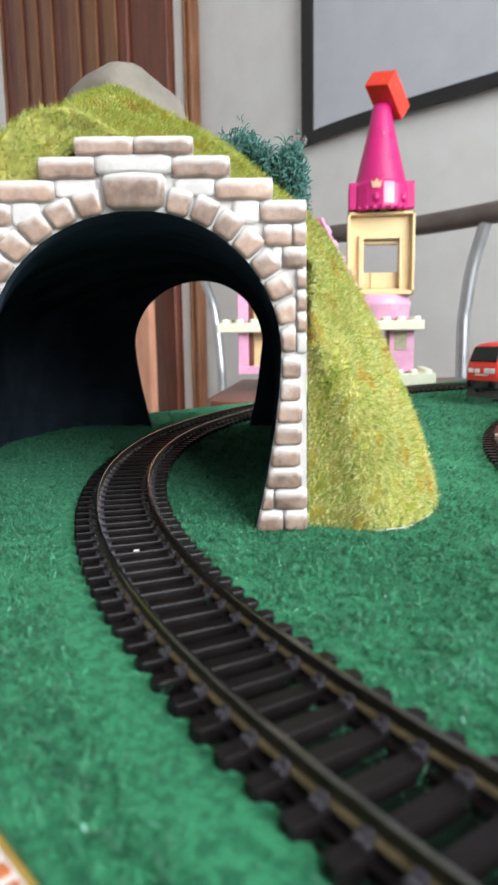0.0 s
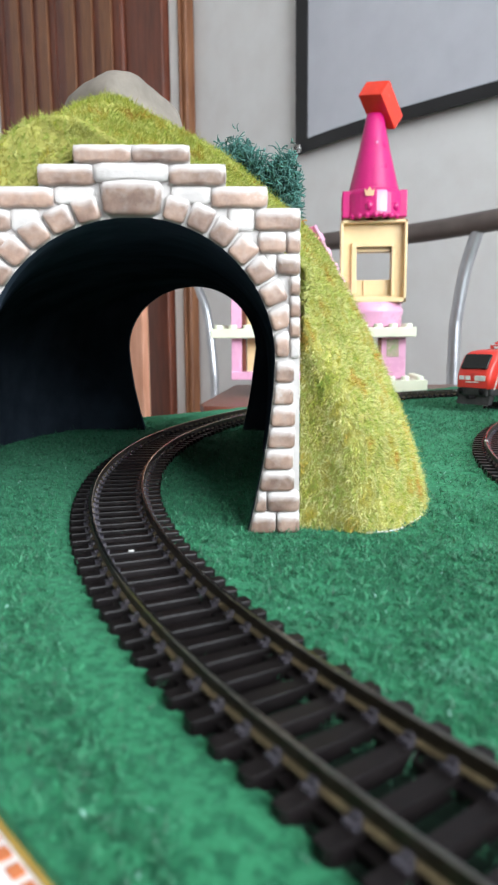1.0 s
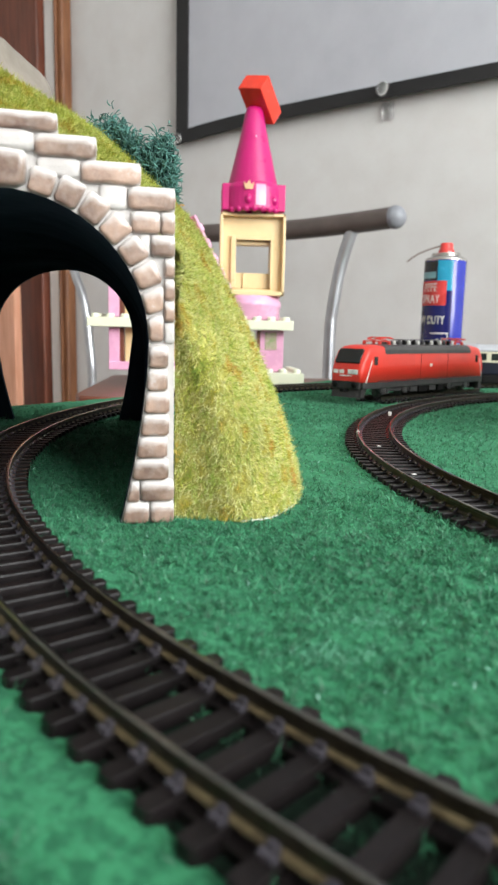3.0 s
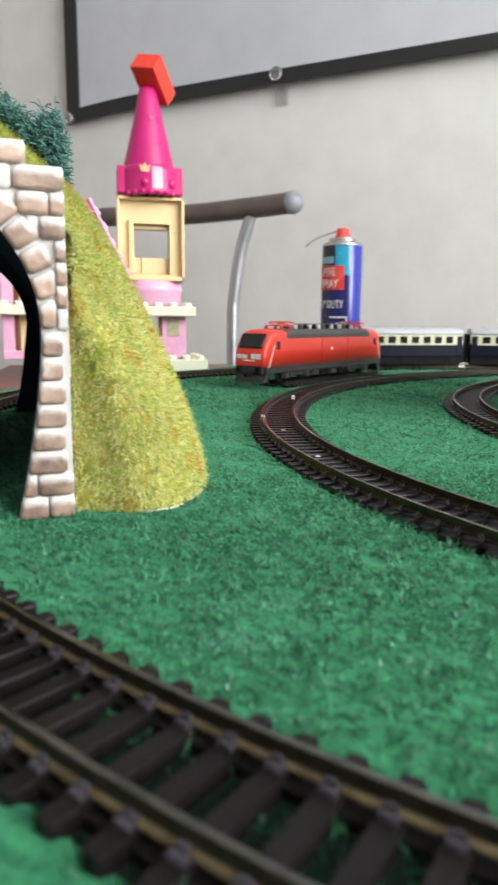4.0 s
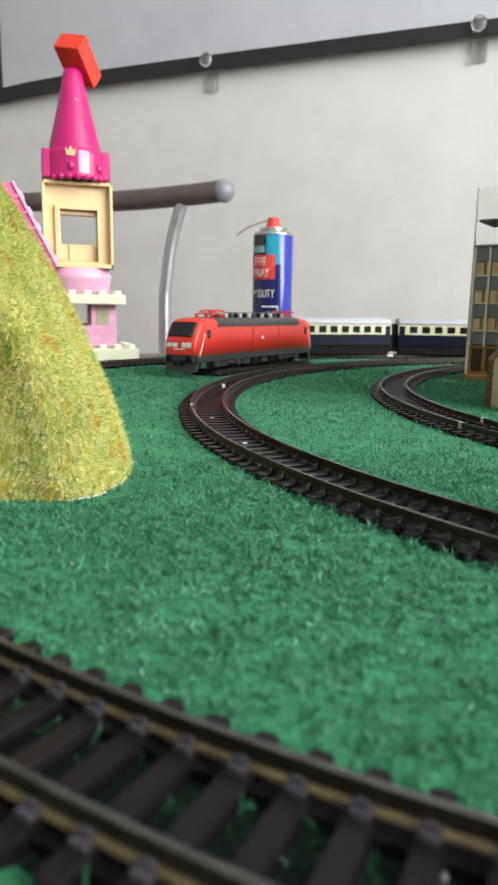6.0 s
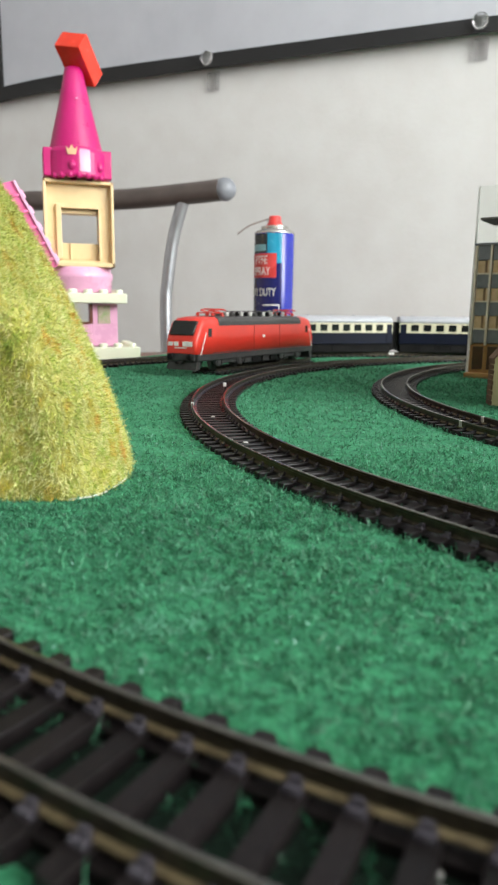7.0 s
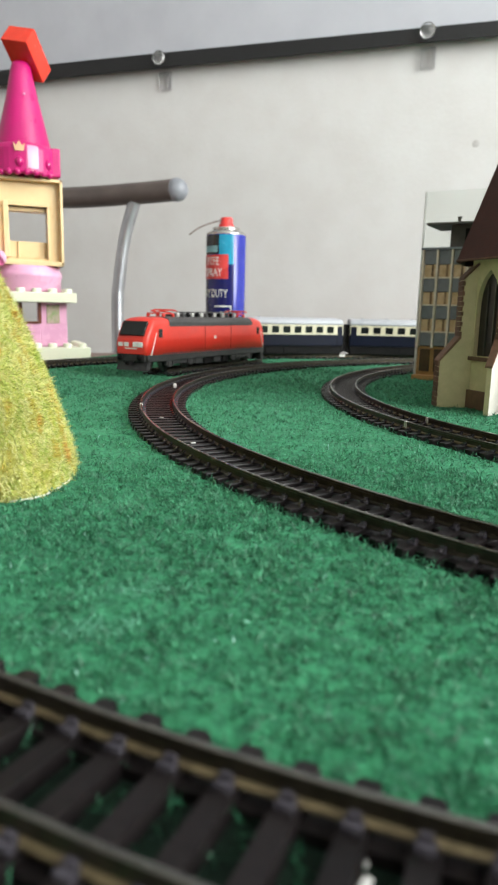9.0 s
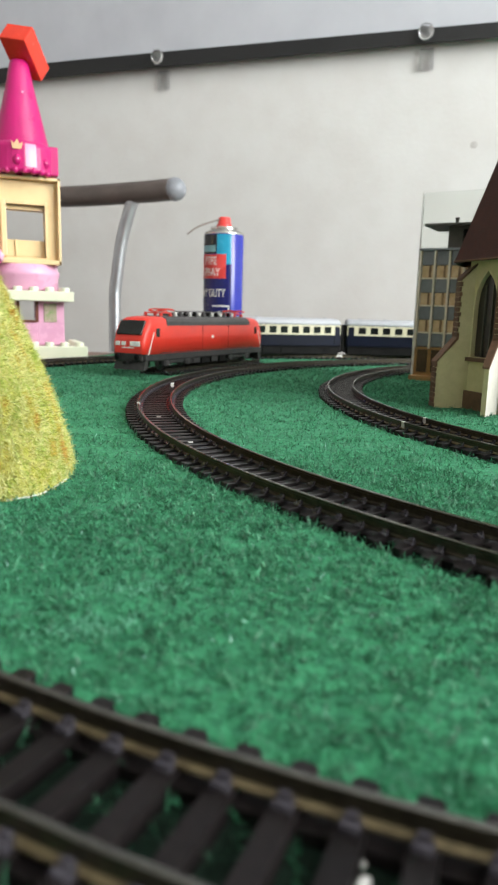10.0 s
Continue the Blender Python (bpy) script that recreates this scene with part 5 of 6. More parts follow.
        part("plough", prisms([(s * 0.1030, 0.0015), (s * 0.1085, 0.0012), (s * 0.1060, 0.0085), (s * 0.1010, 0.0085)], -0.0150, 0.0150), M_LOCO_SKIRT, ob, "dark grey rail guard")
        for y in (-0.0098, 0.0098):
            part("buffer", lathed([(0.0012, 0.0), (0.0012, 0.0020), (0.0026, 0.0022), (0.0026, 0.0028), (0.0, 0.0030)], 16, m=Matrix.Translation((s * 0.1078, y, 0.0120)) @ Matrix.Rotation(radians(90 * s), 4, "Y")), M_LOCO_DARK, ob, "black buffer")
        part("coupler", boxed(min(s * 0.104, s * 0.114), max(s * 0.104, s * 0.114), -0.002, 0.002, 0.0060, 0.0085, bevel=0.0006), M_LOCO_DARK, ob, "black coupler")
        pantograph(ob, s * 0.066, M_LOCO_RED)
        for y in (-1, 1):
            part("cab_window", boxed(min(s * 0.0875, s * 0.0925), max(s * 0.0875, s * 0.0925), y * 0.0166 - 0.0005, y * 0.0166 + 0.0005, 0.0282, 0.0352, bevel=0.0004), M_GLASSDARK, ob, "black cab side window")
            part("stripe", boxed(-0.0004, 0.0004, y * 0.0162 - 0.0003, y * 0.0162 + 0.0009, -0.0098, 0.0098, m=Matrix.Translation((s * 0.0995, 0, 0.0228)) @ Matrix.Rotation(radians(-22 * s), 4, "Y")), M_WHITE, ob, "thin white stripe")
    for y in (-1, 1):
        part("emblem", boxed(-0.0018, 0.0018, y * 0.0168 - 0.0002, y * 0.0168 + 0.0002, 0.0255, 0.0282), M_WHITE, ob, "small plain white mark")
        for x in (-0.031, 0.018):
            part("seam", boxed(x - 0.0002, x + 0.0002, y * 0.01675 - 0.0002, y * 0.01675 + 0.0002, 0.0152, 0.0372), M_LOCO_SEAM, ob, "panel seam")
        part("sill_line", boxed(-0.086, 0.086, y * 0.01645 - 0.0004, y * 0.01645 + 0.0004, 0.0145, 0.0150), M_LOCO_GREY, ob, "thin grey sill")
    for k in range(14):
        x = -0.052 + 0.0080 * k
        part("roof_insulator", lathed([(0.0010, 0.0450), (0.0019, 0.0456), (0.0012, 0.0464), (0.0019, 0.0472), (0.0012, 0.0480), (0.0016, 0.0488), (0.0, 0.0490)], 12, (x, 0.0088)), (M_WHITE, M_LOCO_DARK, M_LOCO_GREY, M_WHITE, M_LOCO_DARK)[k % 5], ob, "roof insulator")
    for k in range(7):
        x = -0.046 + 0.0155 * k
        part("roof_box", boxed(x - 0.0050, x + 0.0050, -0.0085, 0.0020, 0.0450, 0.0474 + 0.0008 * (k % 2), bevel=0.0005), M_LOCO_DARK if k % 3 == 1 else M_LOCO_GREY, ob, "grey roof equipment box")
    part("roof_line", tubed([(-0.054, 0.0088, 0.0493), (0.0, 0.0088, 0.0495), (0.054, 0.0088, 0.0493)], 0.0005, 6), M_LOCO_GREY, ob, "roof conductor bar")
    return ob


LOCO_F, LOCO_R = Vector((0.1177, 0.5356, 0)), Vector((0.2760, 0.6755, 0))
locomotive()


def coach(a0, a1, body_mat, roof_mat, label, band_mat, band_z, window_mat=M_GLASSDARK, windows=9, gap=0.0045):
    """A coach whose ends stand at the angles a0 and a1 of the outer track."""
    p0 = Vector((CENTRE_B.x + R_B * math.cos(radians(a0)), CENTRE_B.y + R_B * math.sin(radians(a0)), 0))
    p1 = Vector((CENTRE_B.x + R_B * math.cos(radians(a1)), CENTRE_B.y + R_B * math.sin(radians(a1)), 0))
    d = p1 - p0
    out = Vector(((p0 + p1).x / 2 - CENTRE_B.x, (p0 + p1).y / 2 - CENTRE_B.y, 0)).normalized()
    mid = (p0 + p1) / 2 + out * 0.004
    at = Matrix.Translation((mid.x, mid.y, 0.0051)) @ Matrix.Rotation(math.atan2(d.y, d.x), 4, "Z")
    half = d.length / 2 - gap
    ob = thing("railway_coach", label, "model coach", at, group="coaches of the long train")
    w = 0.0160
    part("body", boxed(-half, half, -w, w, 0.0105, 0.0354, bevel=0.0008), body_mat, ob, "coach body side")
    arch = [(w + 0.0002, 0.0352), (w, 0.0374), (w * 0.86, 0.0404), (w * 0.55, 0.0424), (0.0, 0.0430)]
    line = arch + [(-y, z) for y, z in arch[-2::-1]]
    bm = shell([[Vector((x, y * k, 0.0352 + (z - 0.0352) * k)) for y, z in line] for x, k in ((-half - 0.0005, 0.90), (-half + 0.003, 1.0), (half - 0.003, 1.0), (half + 0.0005, 0.90))])
    part("roof", bm, roof_mat, ob, "curved coach roof")
    for k in range(6):
        part("roof_vent", lathed([(0.0016, 0.0420), (0.0016, 0.0438), (0.0, 0.0440)], 10, (-half * 0.83 + k * half * 0.332, 0.003)), roof_mat, ob)
    for y in (-1, 1):
        part("window_band", boxed(-half + 0.0005, half - 0.0005, y * w - 0.0003, y * w + 0.0003, *band_z), band_mat, ob, "pale window band")
    pitch = (2 * half - 0.022) / windows
    for k in range(windows):
        x = -half + 0.011 + (k + 0.5) * pitch
        for y in (-1, 1):
            part("window", boxed(x - pitch * 0.31, x + pitch * 0.31, y * w - 0.0007, y * w + 0.0007, 0.0256, 0.0332, bevel=0.0003), window_mat, ob, "dark glazed window")
    for s in (-1, 1):
        part("gangway", boxed(min(s * half, s * (half + gap * 0.9)), max(s * half, s * (half + gap * 0.9)), -0.012, 0.012, 0.0025, 0.036, bevel=0.0008), M_LOCO_DARK, ob, "black gangway bellows")
        part("coach_door", boxed(min(s * (half - 0.0085), s * (half - 0.0015)), max(s * (half - 0.0085), s * (half - 0.0015)), w, w + 0.0005, 0.0115, 0.0335), body_mat, ob)
        bogie(ob, s * (half - 0.034), 0.028, 2, 0.0122, 0.0052)
    part("underframe", boxed(-half * 0.985, half * 0.985, -0.0142, 0.0142, 0.0006, 0.0105, bevel=0.0008), M_LOCO_DARK, ob, "dark underframe")
    for x, wide in ((-0.022, 0.010), (0.004, 0.008), (0.024, 0.006)):
        part("equipment_box", boxed(x - wide, x + wide, 0.0138, 0.0150, 0.0024, 0.0086, bevel=0.0004), M_LOCO_DARK, ob)
    part("frame_rail", boxed(-half, half, -0.0150, 0.0150, 0.0088, 0.0106, bevel=0.0004), M_LOCO_DARK, ob, "dark frame rail")
    return ob


coach(79.9, 105.6, M_COACH_BLUE, M_ROOF_WHITE, "dark blue and cream model coach with pale roof", M_COACH_CREAM, (0.0235, 0.0350), windows=11)
coach(53.6, 79.3, M_COACH_BLUE, M_ROOF_WHITE, "dark blue and cream model coach with pale roof", M_COACH_CREAM, (0.0235, 0.0350), windows=11)



# ---------------------------------------------------------------- church
CHX, CHY = 0.3134, 0.3204
church = thing("church", "ochre model church with steep dark red shingled roof and buttresses painted brighter on the lit side", "model church", Matrix.Translation((CHX, CHY, 0)))
OCT, EAVE = 0.0400, 0.0870


def octagon(r, z, turn=22.5):
    return [Vector((r * math.cos(radians(turn + 45 * k)), r * math.sin(radians(turn + 45 * k)), z)) for k in range(8)]


# apse: eight wall panels, those to the west pierced by a pointed window
for k in range(2, 7):
    a, b = octagon(OCT, 0)[k - 1], octagon(OCT, 0)[k]
    mid, d = (a + b) / 2, (b - a)
    face = Matrix.Translation(mid) @ Matrix.Rotation(math.atan2(d.y, d.x), 4, "Z")
    hw = d.length / 2
    inner = [(-0.0092, 0.0310), (-0.0092, 0.0610), (-0.0082, 0.0680), (-0.0052, 0.0745), (0.0, 0.0800), (0.0052, 0.0745), (0.0082, 0.0680), (0.0092, 0.0610), (0.0092, 0.0310)]
    # the outline runs round the window by way of a slit at the foot
    line = [(-hw, 0.0), (-hw, EAVE), (hw, EAVE), (hw, 0.0), (0.00001, 0.0), (0.00001, 0.0310)] + inner[::-1] + [(-0.00001, 0.0310), (-0.00001, 0.0)]
    wall = part("apse_wall", prisms(line, 0.0, 0.0050), M_OCHRE, church, "ochre plastered wall", at=face)
    part("glazing", prisms(inner, 0.0030, 0.0036), M_LEAD, wall, "dark leaded glass")
    bm = bmesh.new()
    for x in (-0.0031, 0.0031):
        box(bm, x - 0.0004, x + 0.0004, 0.0020, 0.0030, 0.0310, 0.0720)
    part("mullion", bm, M_TOWERGREY, wall, "dark stone mullion")
    part("sill", prisms([(-0.0120, 0.0306), (-0.0120, 0.0284), (0.0120, 0.0284), (0.0120, 0.0306)], -0.0022, 0.0040), M_CHURCHSTONE, wall, "brown stone sill")
    part("plinth", boxed(-hw + 0.002, hw - 0.002, -0.0016, 0.0, 0.0, 0.0110, bevel=0.0004), M_CHURCHSTONE, wall, "brown stone plinth")
# buttresses at the corners, in two stages
for k in range(2, 7):
    ang = 22.5 + 45 * (k - 1)
    m = Matrix.Rotation(radians(ang), 4, "Z")
    reach, y0, y1 = (0.0565, -0.0048, 0.0048) if k < 5 else (0.0532, -0.0016, 0.0014)
    bm = prisms([(OCT - 0.004, 0.0), (reach, 0.0), (reach, 0.0270), (0.0455, 0.0410), (0.0455, 0.0750), (OCT - 0.004, 0.0850)], y0, y1)
    for f in bm.faces:
        # sides that face the window get the brighter, lit plaster colour
        f.material_index = 1 if f.normal.y > 0.8 and k > 4 else 0
    butt = part("buttress", bm, [M_OCHRE, M_OCHRE_LIT], church, "stepped plastered buttress", at=m)
    part("coping", prisms([(reach + 0.001, 0.0262), (reach + 0.001, 0.0276), (0.0455, 0.0428), (0.0450, 0.0410)], y0 - 0.0006, y1 + 0.0006), M_CHURCHSTONE, butt, "sloping brown stone coping")
    part("upper_coping", prisms([(0.0462, 0.0742), (0.0462, 0.0760), (OCT - 0.004, 0.0862), (OCT - 0.004, 0.0848)], y0 - 0.0006, y1 + 0.0006), M_CHURCHSTONE, butt, "sloping brown stone coping")
    for j in range(11):
        part("corner_stone", boxed(0.0450, 0.0464, y0 - 0.0002, y1 + 0.0002 - 0.0005 * (j % 2), 0.0422 + j * 0.0029, 0.0448 + j * 0.0029), M_CHURCHSTONE, butt)
    for j in range(9 if k < 5 else 0):
        part("corner_stone", boxed(reach - 0.0001, reach + 0.0008, y0 - 0.0002, y1 + 0.0002 - 0.0005 * (j % 2), j * 0.0030 + 0.0002, j * 0.0030 + 0.0028), M_CHURCHSTONE, butt)
# nave
part("nave", boxed(0.010, 0.150, -0.0368, 0.0368, 0.0, EAVE, bevel=0.0006), M_OCHRE, church, "ochre nave wall")
bm = bmesh.new()
rows = 84
for j in range(rows):
    t0, t1 = j / rows, (j + 1) / rows
    r0, r1 = 0.0494 * (1 - t0) + 0.0006, 0.0494 * (1 - t1) + 0.0010
    z0, z1 = 0.0850 + 0.140 * t0, 0.0850 + 0.140 * t1
    low, low2, high = octagon(r0 + 0.0001, z0), octagon(r0 - 0.0003, z0 - 0.0001), octagon(max(r1 - 0.0009, 0.0002), z1)
    verts = [[bm.verts.new(p) for p in ring] for ring in (low2, low, high)]
    for a, b in zip(verts, verts[1:]):
        for k in range(8):
            bm.faces.new((a[k], a[(k + 1) % 8], b[(k + 1) % 8], b[k]))
    # separate shingles along the lower edge of each row
    for k in range(2, 6):
        pa, pb = low[k], low[(k + 1) % 8]
        n = max(1, round((pb - pa).length / 0.0020))
        for i in range(n):
            a, b = pa.lerp(pb, (i + 0.06) / n), pa.lerp(pb, (i + 0.94) / n)
            up = (high[k] - low[k]).normalized() * 0.0016
            o = Vector((a.x + b.x, a.y + b.y, 0)).normalized() * 0.00018
            drop = Vector((0, 0, -0.0002 - 0.00012 * ((i * 7 + j * 3) % 3)))
            vs = [bm.verts.new(p) for p in (a + o + drop, b + o + drop, b + o * 0.4 + up, a + o * 0.4 + up, a + drop, b + drop)]
            bm.faces.new(vs[:4])
            bm.faces.new((vs[4], vs[5], vs[1], vs[0]))
bmesh.ops.recalc_face_normals(bm, faces=bm.faces)
part("apse_roof", bm, M_SHINGLE, church, "steep dark red-brown shingled roof")
bm = bmesh.new()
for j in range(rows):
    t0, t1 = j / rows, (j + 1) / rows
    for s in (-1, 1):
        y0, y1 = s * 0.0440 * (1 - t0), s * 0.0440 * (1 - t1)
        z0, z1 = 0.0850 + 0.140 * t0, 0.0850 + 0.140 * t1
        vs = [bm.verts.new(p) for p in ((0.0, y0 + s * 0.0008, z0), (0.152, y0 + s * 0.0008, z0), (0.152, y1 - s * 0.0004, z1), (0.0, y1 - s * 0.0004, z1))]
        bm.faces.new(vs)
part("nave_roof", bm, M_SHINGLE, church, "steep dark red-brown shingled roof")
part("gutter", lathed([(0.0493, 0.0846), (0.0503, 0.0850), (0.0503, 0.0858), (0.0493, 0.0860)], 8, start=radians(22.5)), M_CHURCHSTONE, church, "brown eaves gutter")


# ---------------------------------------------------------------- high-rise
ta = math.degrees(math.atan2(-0.78, 0.62))
tower_at = Matrix.Translation((0.3528, 0.4958, 0)) @ Matrix.Rotation(radians(ta), 4, "Z")
block_ob = thing("high_rise", "tan and grey model high-rise with rows of windows", "model building", tower_at)
# local x runs along the front, y goes back
W, D, H = 0.084, 0.040, 0.1090
part("core", boxed(0.0016, W, 0.0030, D, 0.0, H - 0.002), M_TOWERGREY, block_ob, "dark core")
PANEL, GLASS = 0.0115, 0.0107
for fl in range(4):
    z = 0.0290 + fl * (PANEL + GLASS)
    for cidx in range(7):
        x0 = 0.0006 + cidx * 0.0120
        part("panel", boxed(x0 + 0.0012, x0 + 0.0108, 0.0004, 0.0030, z, z + PANEL - 0.0004, bevel=0.0003), M_SPANDREL, block_ob, "grey spandrel panel")
        if fl < 3:
            win = part("window", boxed(x0 + 0.0012, x0 + 0.0108, 0.0018, 0.0034, z + PANEL, z + PANEL + GLASS - 0.0002), M_TOWERGLASS, block_ob, "brown tinted window")
            part("glazing_bar", boxed(x0 + 0.0092, x0 + 0.0108, 0.0008, 0.0018, z + PANEL, z + PANEL + GLASS - 0.0002), M_BLIND, win)
            part("curtain", boxed(x0 + 0.0014, x0 + 0.0070, 0.0013, 0.0018, z + PANEL + 0.0003, z + PANEL + GLASS - 0.0006), M_BLIND, win, "tan blind behind the glass")
    if fl < 3:
        part("floor_band", boxed(-0.0002, W, -0.0004, 0.0034, z + PANEL - 0.0008, z + PANEL + 0.0004), M_CONCRETE, block_ob, "tan floor edge")
for cidx in range(8):
    part("pier", boxed(0.0002 + cidx * 0.0120 - 0.0006, 0.0002 + cidx * 0.0120 + 0.0010, -0.0008, 0.0032, 0.0270, H, bevel=0.0002), M_CONCRETE, block_ob, "tan pier")
side_wall = part("side_wall", boxed(-0.0010, 0.0016, 0.0030, D, 0.0, H), M_CONCRETE, block_ob, "tan side wall")
for fl in range(4):
    z = 0.0290 + fl * (PANEL + GLASS)
    for k in range(3):
        part("panel", boxed(-0.0016, -0.0010, 0.0050 + k * 0.0118, 0.0145 + k * 0.0118, z, z + PANEL - 0.0008, bevel=0.0002), M_SPANDREL, side_wall, "grey spandrel panel")
        if fl < 3:
            part("window", boxed(-0.0013, -0.0010, 0.0060 + k * 0.0118, 0.0130 + k * 0.0118, z + PANEL, z + PANEL + GLASS - 0.0006), M_TOWERGLASS, side_wall, "brown tinted window")
base = part("ground_floor", boxed(0.0, W, 0.0020, 0.0050, 0.0, 0.0280), M_TOWERBASE, block_ob, "orange-brown ground floor")
for cidx in range(7):
    x0 = 0.0006 + cidx * 0.0120
    part("shop_window", boxed(x0 + 0.0020, x0 + 0.0105, 0.0006, 0.0020, 0.0070, 0.0260, bevel=0.0003), M_SHOPGLASS, base, "brown glazed shop front")
part("base_step", boxed(-0.002, W + 0.002, -0.004, D, 0.0, 0.0040, bevel=0.0004), M_TOWERBASE, block_ob, "orange-brown plinth")
part("roof_edge", boxed(-0.0012, W, -0.0010, D, H - 0.002, H, bevel=0.0003), M_SPANDREL, block_ob, "grey roof edge")
part("penthouse", boxed(0.0200, W, 0.0070, D - 0.004, H, 0.1265), M_TOWERGREY, block_ob, "dark penthouse")
part("penthouse_window", boxed(0.0320, 0.0400, 0.0062, 0.0070, H + 0.004, 0.1240), M_LOCO_DARK, block_ob, "dark penthouse opening")
part("canopy", boxed(0.0020, W + 0.002, -0.0020, D, 0.1265, 0.1285, bevel=0.0003), M_TOWERGREY, block_ob, "thin dark overhanging roof slab")
part("chimney", lathed([(0.0014, 0.1285), (0.0014, 0.1325), (0.0020, 0.1328), (0.0020, 0.1338), (0.0, 0.1340)], 12, (0.0255, 0.010)), M_TOWERGREY, block_ob, "small roof vent")
sheet = thing("clear_sheet", "upright clear plastic sheet standing behind the high-rise", "plastic sheet", tower_at)
part("pane", boxed(-0.0130, 0.0900, D + 0.0010, D + 0.0022, 0.0, 0.1600, bevel=0.0004), M_SHEET, sheet)
part("edge", boxed(-0.0138, -0.0126, D + 0.0004, D + 0.0028, 0.0, 0.1600), M_BUILDGREY, sheet, "pale sheet edge")


# ---------------------------------------------------------------- tracks
def sleeper_mesh():
    bm = bmesh.new()
    line = [(-0.0155, -0.0011), (-0.0149, -0.0017), (0.0149, -0.0017), (0.0155, -0.0011), (0.0155, 0.0011), (0.0149, 0.0017), (-0.0149, 0.0017), (-0.0155, 0.0011)]
    low = [bm.verts.new((x, y, -0.0024)) for x, y in line]
    mid = [bm.verts.new((x * 0.99, y * 0.93, 0.0014)) for x, y in line]
    high = [bm.verts.new((x * 0.985, y * 0.87, 0.0017)) for x, y in line]
    bm.faces.new(high)
    for i in range(8):
        j = (i + 1) % 8
        bm.faces.new((low[i], low[j], mid[j], mid[i]))
        bm.faces.new((mid[i], mid[j], high[j], high[i]))
    for s in (-1, 1):
        for side in (-1, 1):
            c = s * 0.00865 + side * 0.00155
            box(bm, c - 0.0008, c + 0.0008, -0.0011, 0.0011, 0.0016, 0.0024, index=1)
            box(bm, c - side * 0.0006 - 0.0004, c - side * 0.0006 + 0.0004, -0.0007, 0.0007, 0.0022, 0.0031, index=1)
    return mesh_of("sleeper", bm, [M_SLEEPER, M_CHAIR_CLIP])


SLEEPER = sleeper_mesh()
RAIL = [(-0.0011, 0.0017), (0.0011, 0.0017), (0.0011, 0.0021), (0.0003, 0.0025), (0.0003, 0.0041), (0.0005, 0.0043), (0.0005, 0.0049), (0.0003, 0.0051),
        (-0.0003, 0.0051), (-0.0005, 0.0049), (-0.0005, 0.0043), (-0.0003, 0.0041), (-0.0003, 0.0025), (-0.0011, 0.0021)]
WEB = [(-0.0026, -0.0022), (0.0026, -0.0022), (0.0026, 0.0006), (-0.0026, 0.0006)]
GAP_SHADE_SECTION = [(-0.0138, -0.0024), (0.0138, -0.0024), (0.0132, -0.0010), (-0.0132, -0.0010)]
RAIL_INDEX = [2, 2, 2, 0, 0, 0, 1, 1, 1, 0, 0, 0, 2, 2]


def swept(points, normals, section=RAIL, index=RAIL_INDEX):
    bm = bmesh.new()
    rings = [[bm.verts.new((p.x + q.x * o, p.y + q.y * o, z)) for o, z in section] for p, q in zip(points, normals)]
    n = len(section)
    for a, b in zip(rings, rings[1:]):
        for k in range(n):
            f = bm.faces.new((a[k], a[(k + 1) % n], b[(k + 1) % n], b[k]))
            f.material_index = index[k]
    bm.faces.new(rings[0])
    bm.faces.new(rings[-1][::-1])
    bmesh.ops.recalc_face_normals(bm, faces=bm.faces)
    return bm


def track(label, line, pitch=0.00742, joints=(), start=0.0, foot=M_RAIL):
    """A track along a line of (place, unit normal) pairs of even spacing."""
    ob = thing("railway_track", label, "model track", group="model railway tracks")
    for side in (-1, 1):
        part("rail", swept([p + q * side * 0.00865 for p, q in line], [q for p, q in line]), [M_RAIL, M_RAILTOP, foot], ob, "dark metal rail with a brassy foot" if foot == M_RAILFOOT else "dark metal rail")
        part("web", swept([p + q * side * 0.00865 for p, q in line], [q for p, q in line], WEB, [0] * 4), M_SLEEPER, ob, "black plastic web between the sleepers")
    # added dark strip: paints the shade in the gaps between sleepers
    part("gap_shade_strip", swept([p for p, q in line], [q for p, q in line], GAP_SHADE_SECTION, [0] * 4), M_GAP_SHADE, ob, "added dark strip for the shade between the sleepers")
    done = start
    for (p, q), (p2, q2) in zip(line, line[1:]):
        step = (p2 - p).length
        while done < step:
            at, turn = p.lerp(p2, done / step), q.lerp(q2, done / step)
            s = new("sleeper", SLEEPER)
            s.parent = ob
            s.matrix_basis = pose(at.x, at.y, 0, 0, 0, math.degrees(math.atan2(turn.y, turn.x)))
            done += pitch
        done -= step
    for x, y, deg, wide in joints:
        part("rail_joiner", boxed(-0.0008, 0.0008, -wide, wide, 0.0022, 0.00512, bevel=0.0002, m=pose(x, y, 0, 0, 0, deg)), M_JOINER, ob, "bright metal rail joiner")
    return ob


def arc(c, r, a0, a1, step=2.0):
    n = int(abs(a1 - a0) / step)
    out = []
    for i in range(n + 1):
        a = radians(a0 + (a1 - a0) * i / n)
        q = Vector((math.cos(a), math.sin(a), 0))
        out.append((Vector((c.x, c.y, 0)) + r * q, q))
    return out


def straight(p0, p1):
    d = (p1 - p0).normalized()
    q = Vector((-d.y, d.x, 0))
    n = max(2, int((p1 - p0).length / 0.015))
    return [(p0.lerp(p1, i / n), q) for i in range(n + 1)]


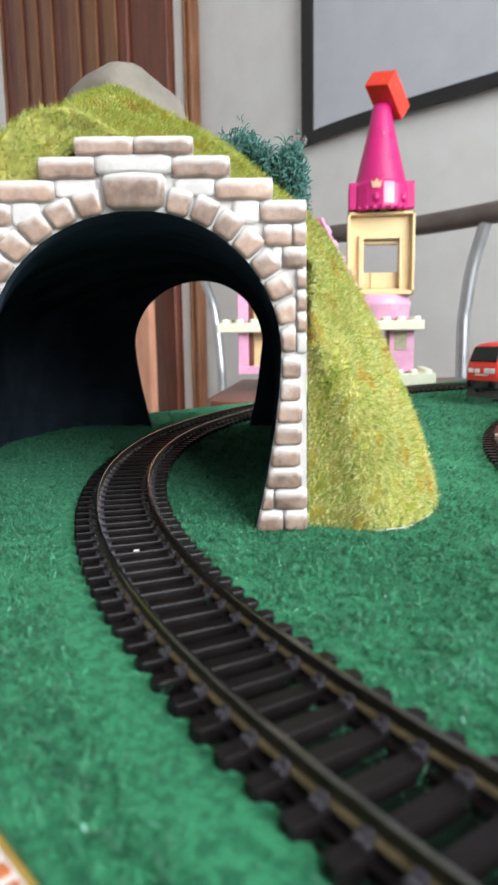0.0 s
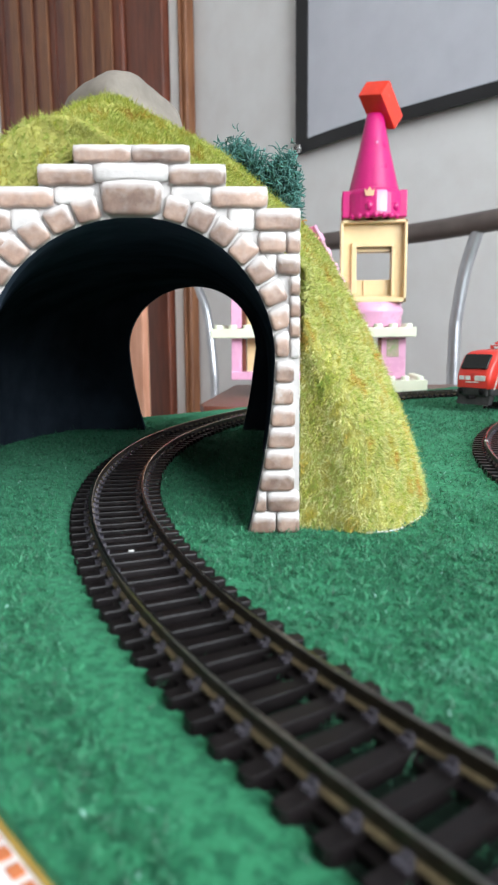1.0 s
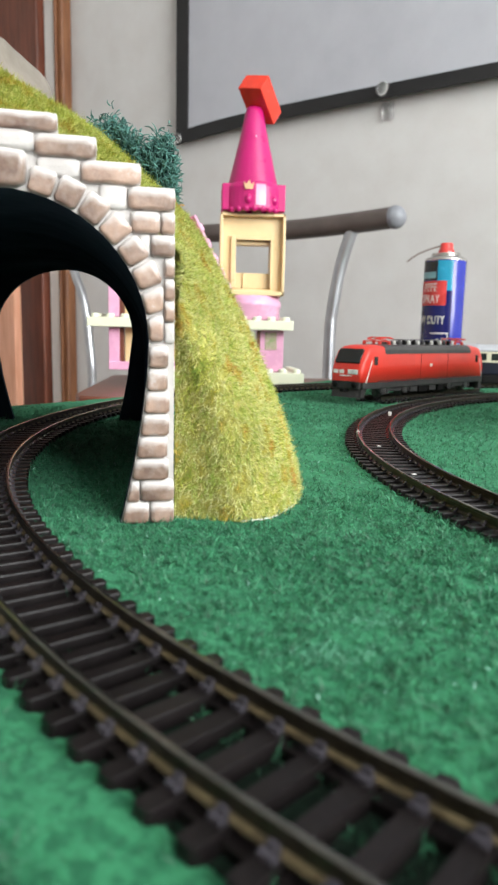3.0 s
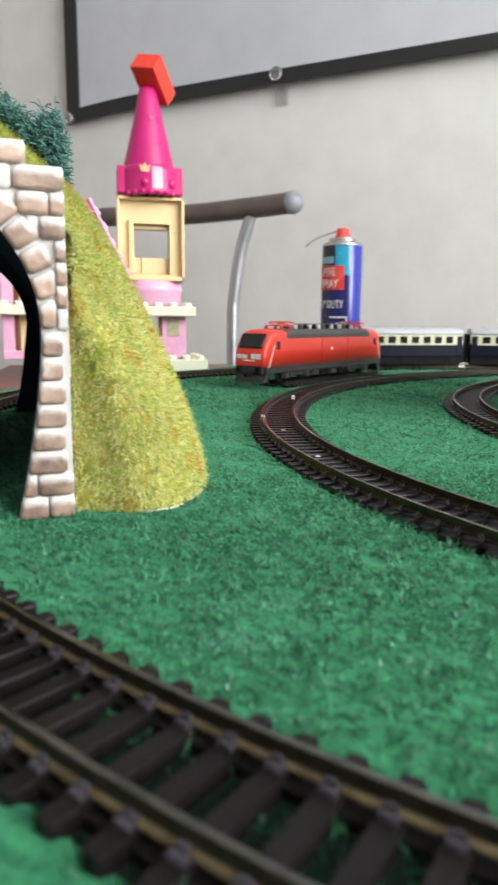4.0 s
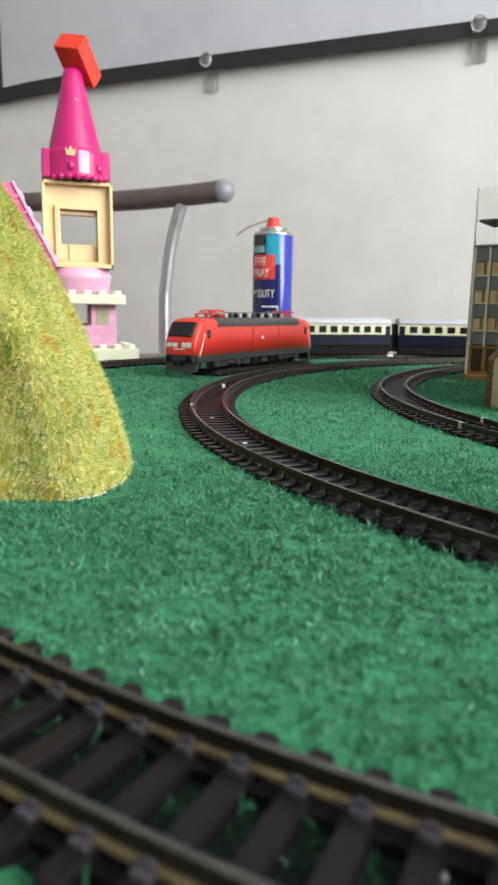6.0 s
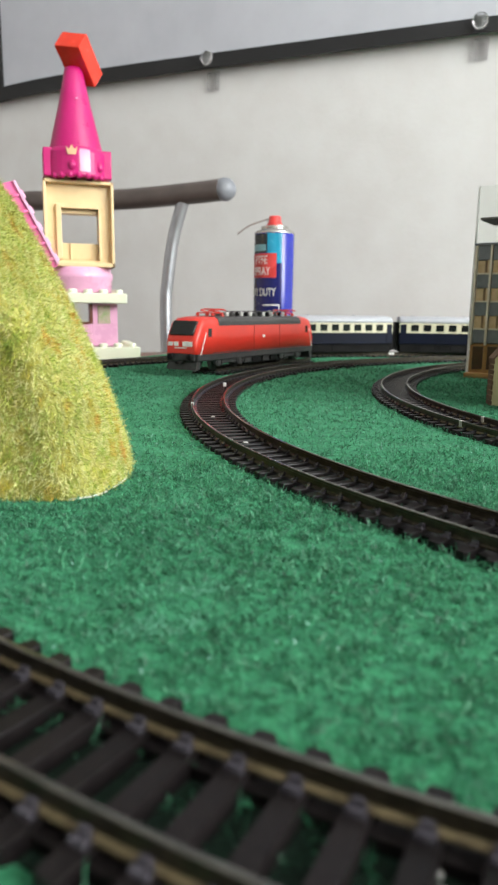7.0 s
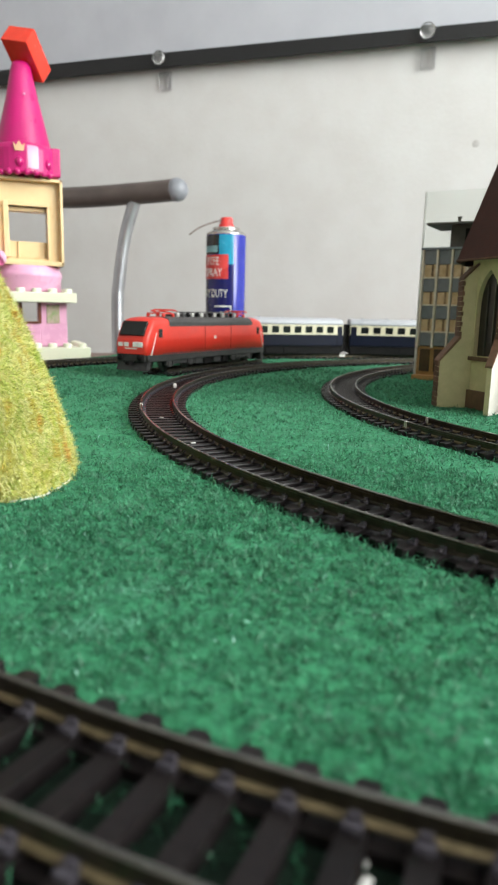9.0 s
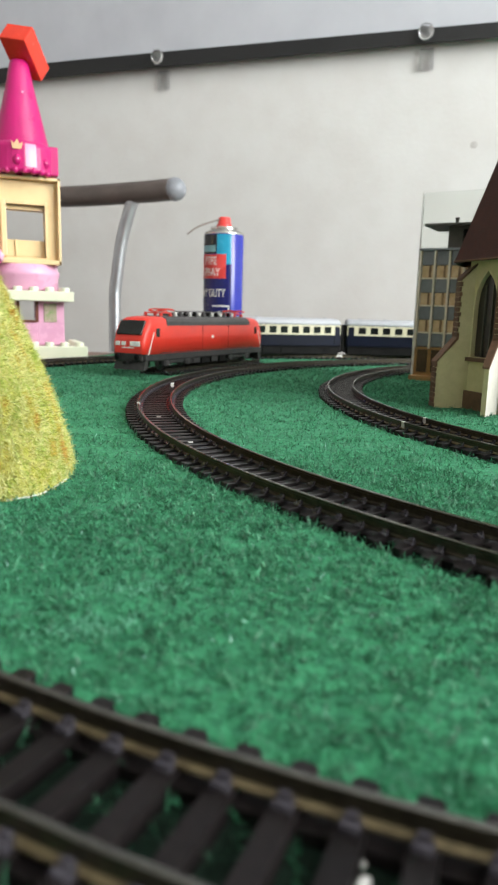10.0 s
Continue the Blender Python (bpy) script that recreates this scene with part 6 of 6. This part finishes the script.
def joint(c, r, side, deg, wide=0.0035):
    a = radians(deg)
    rad = r + side * 0.00865
    return (c.x + rad * math.cos(a), c.y + rad * math.sin(a), deg, wide)


track("dark model railway track curving into the tunnel", arc(CENTRE_B, R_B, 38, JOIN_1) + arc(CENTRE_1, R_1, JOIN_1, 262)[1:], joints=[joint(CENTRE_B, R_B, -1, 80)], start=0.00343, foot=M_RAILFOOT)
track("dark model railway track curving over the mat", arc(CENTRE_2, R_2, 78, 232), joints=[joint(CENTRE_2, R_2, 1, 168, 0.003)])
track("dark model railway track curving past the church", arc(CENTRE_3, R_3, 80, 210), joints=[joint(CENTRE_3, R_3, 1, 177.5, 0.001), joint(CENTRE_3, R_3, -1, 176, 0.001), joint(CENTRE_3, R_3, 1, 205, 0.002)], foot=M_RAILFOOT)
way = (LOCO_R - LOCO_F).normalized()
track("short siding under the red locomotive", straight(LOCO_F + way * 0.034, LOCO_R + way * 0.0))

crumb = thing("white_crumb", "tiny white plastic crumb lying between the rails", "crumb", pose(-0.0512, 0.166, 0.0017, 0, 0, 20))
part("crumb", boxed(-0.0008, 0.0008, -0.0004, 0.0004, 0, 0.0005, bevel=0.0002), M_LIGHTGREY, crumb)
for deg, tall in ((152.4, 0.0028), (172.0, 0.0005), (181.6, 0.0005)):
    a = radians(deg)
    b = thing("white_crumb", "small white plastic chip lying between the rails", "crumb", pose(CENTRE_2.x + R_2 * math.cos(a), CENTRE_2.y + R_2 * math.sin(a), 0.0017, 0, 0, deg))
    part("crumb", boxed(-0.0010, 0.0010, -0.0006, 0.0006, 0, tall, bevel=0.0002), M_WHITE if tall > 0.001 else M_LIGHTGREY, b)
bits = [(0.0408, 0.0512, -0.0012), (0.0385, 0.0475, 0.0), (0.0780, 0.0630, 0.0)]
for x, y, z in bits:
    b = thing("white_crumb", "tiny pale plastic crumb on the grass between the rails", "crumb", pose(x, y, z, 0, 0, 20 + 400 * x))
    part("crumb", boxed(-0.0010, 0.0010, -0.0005, 0.0005, 0, 0.0006, bevel=0.0002), M_LIGHTGREY, b)
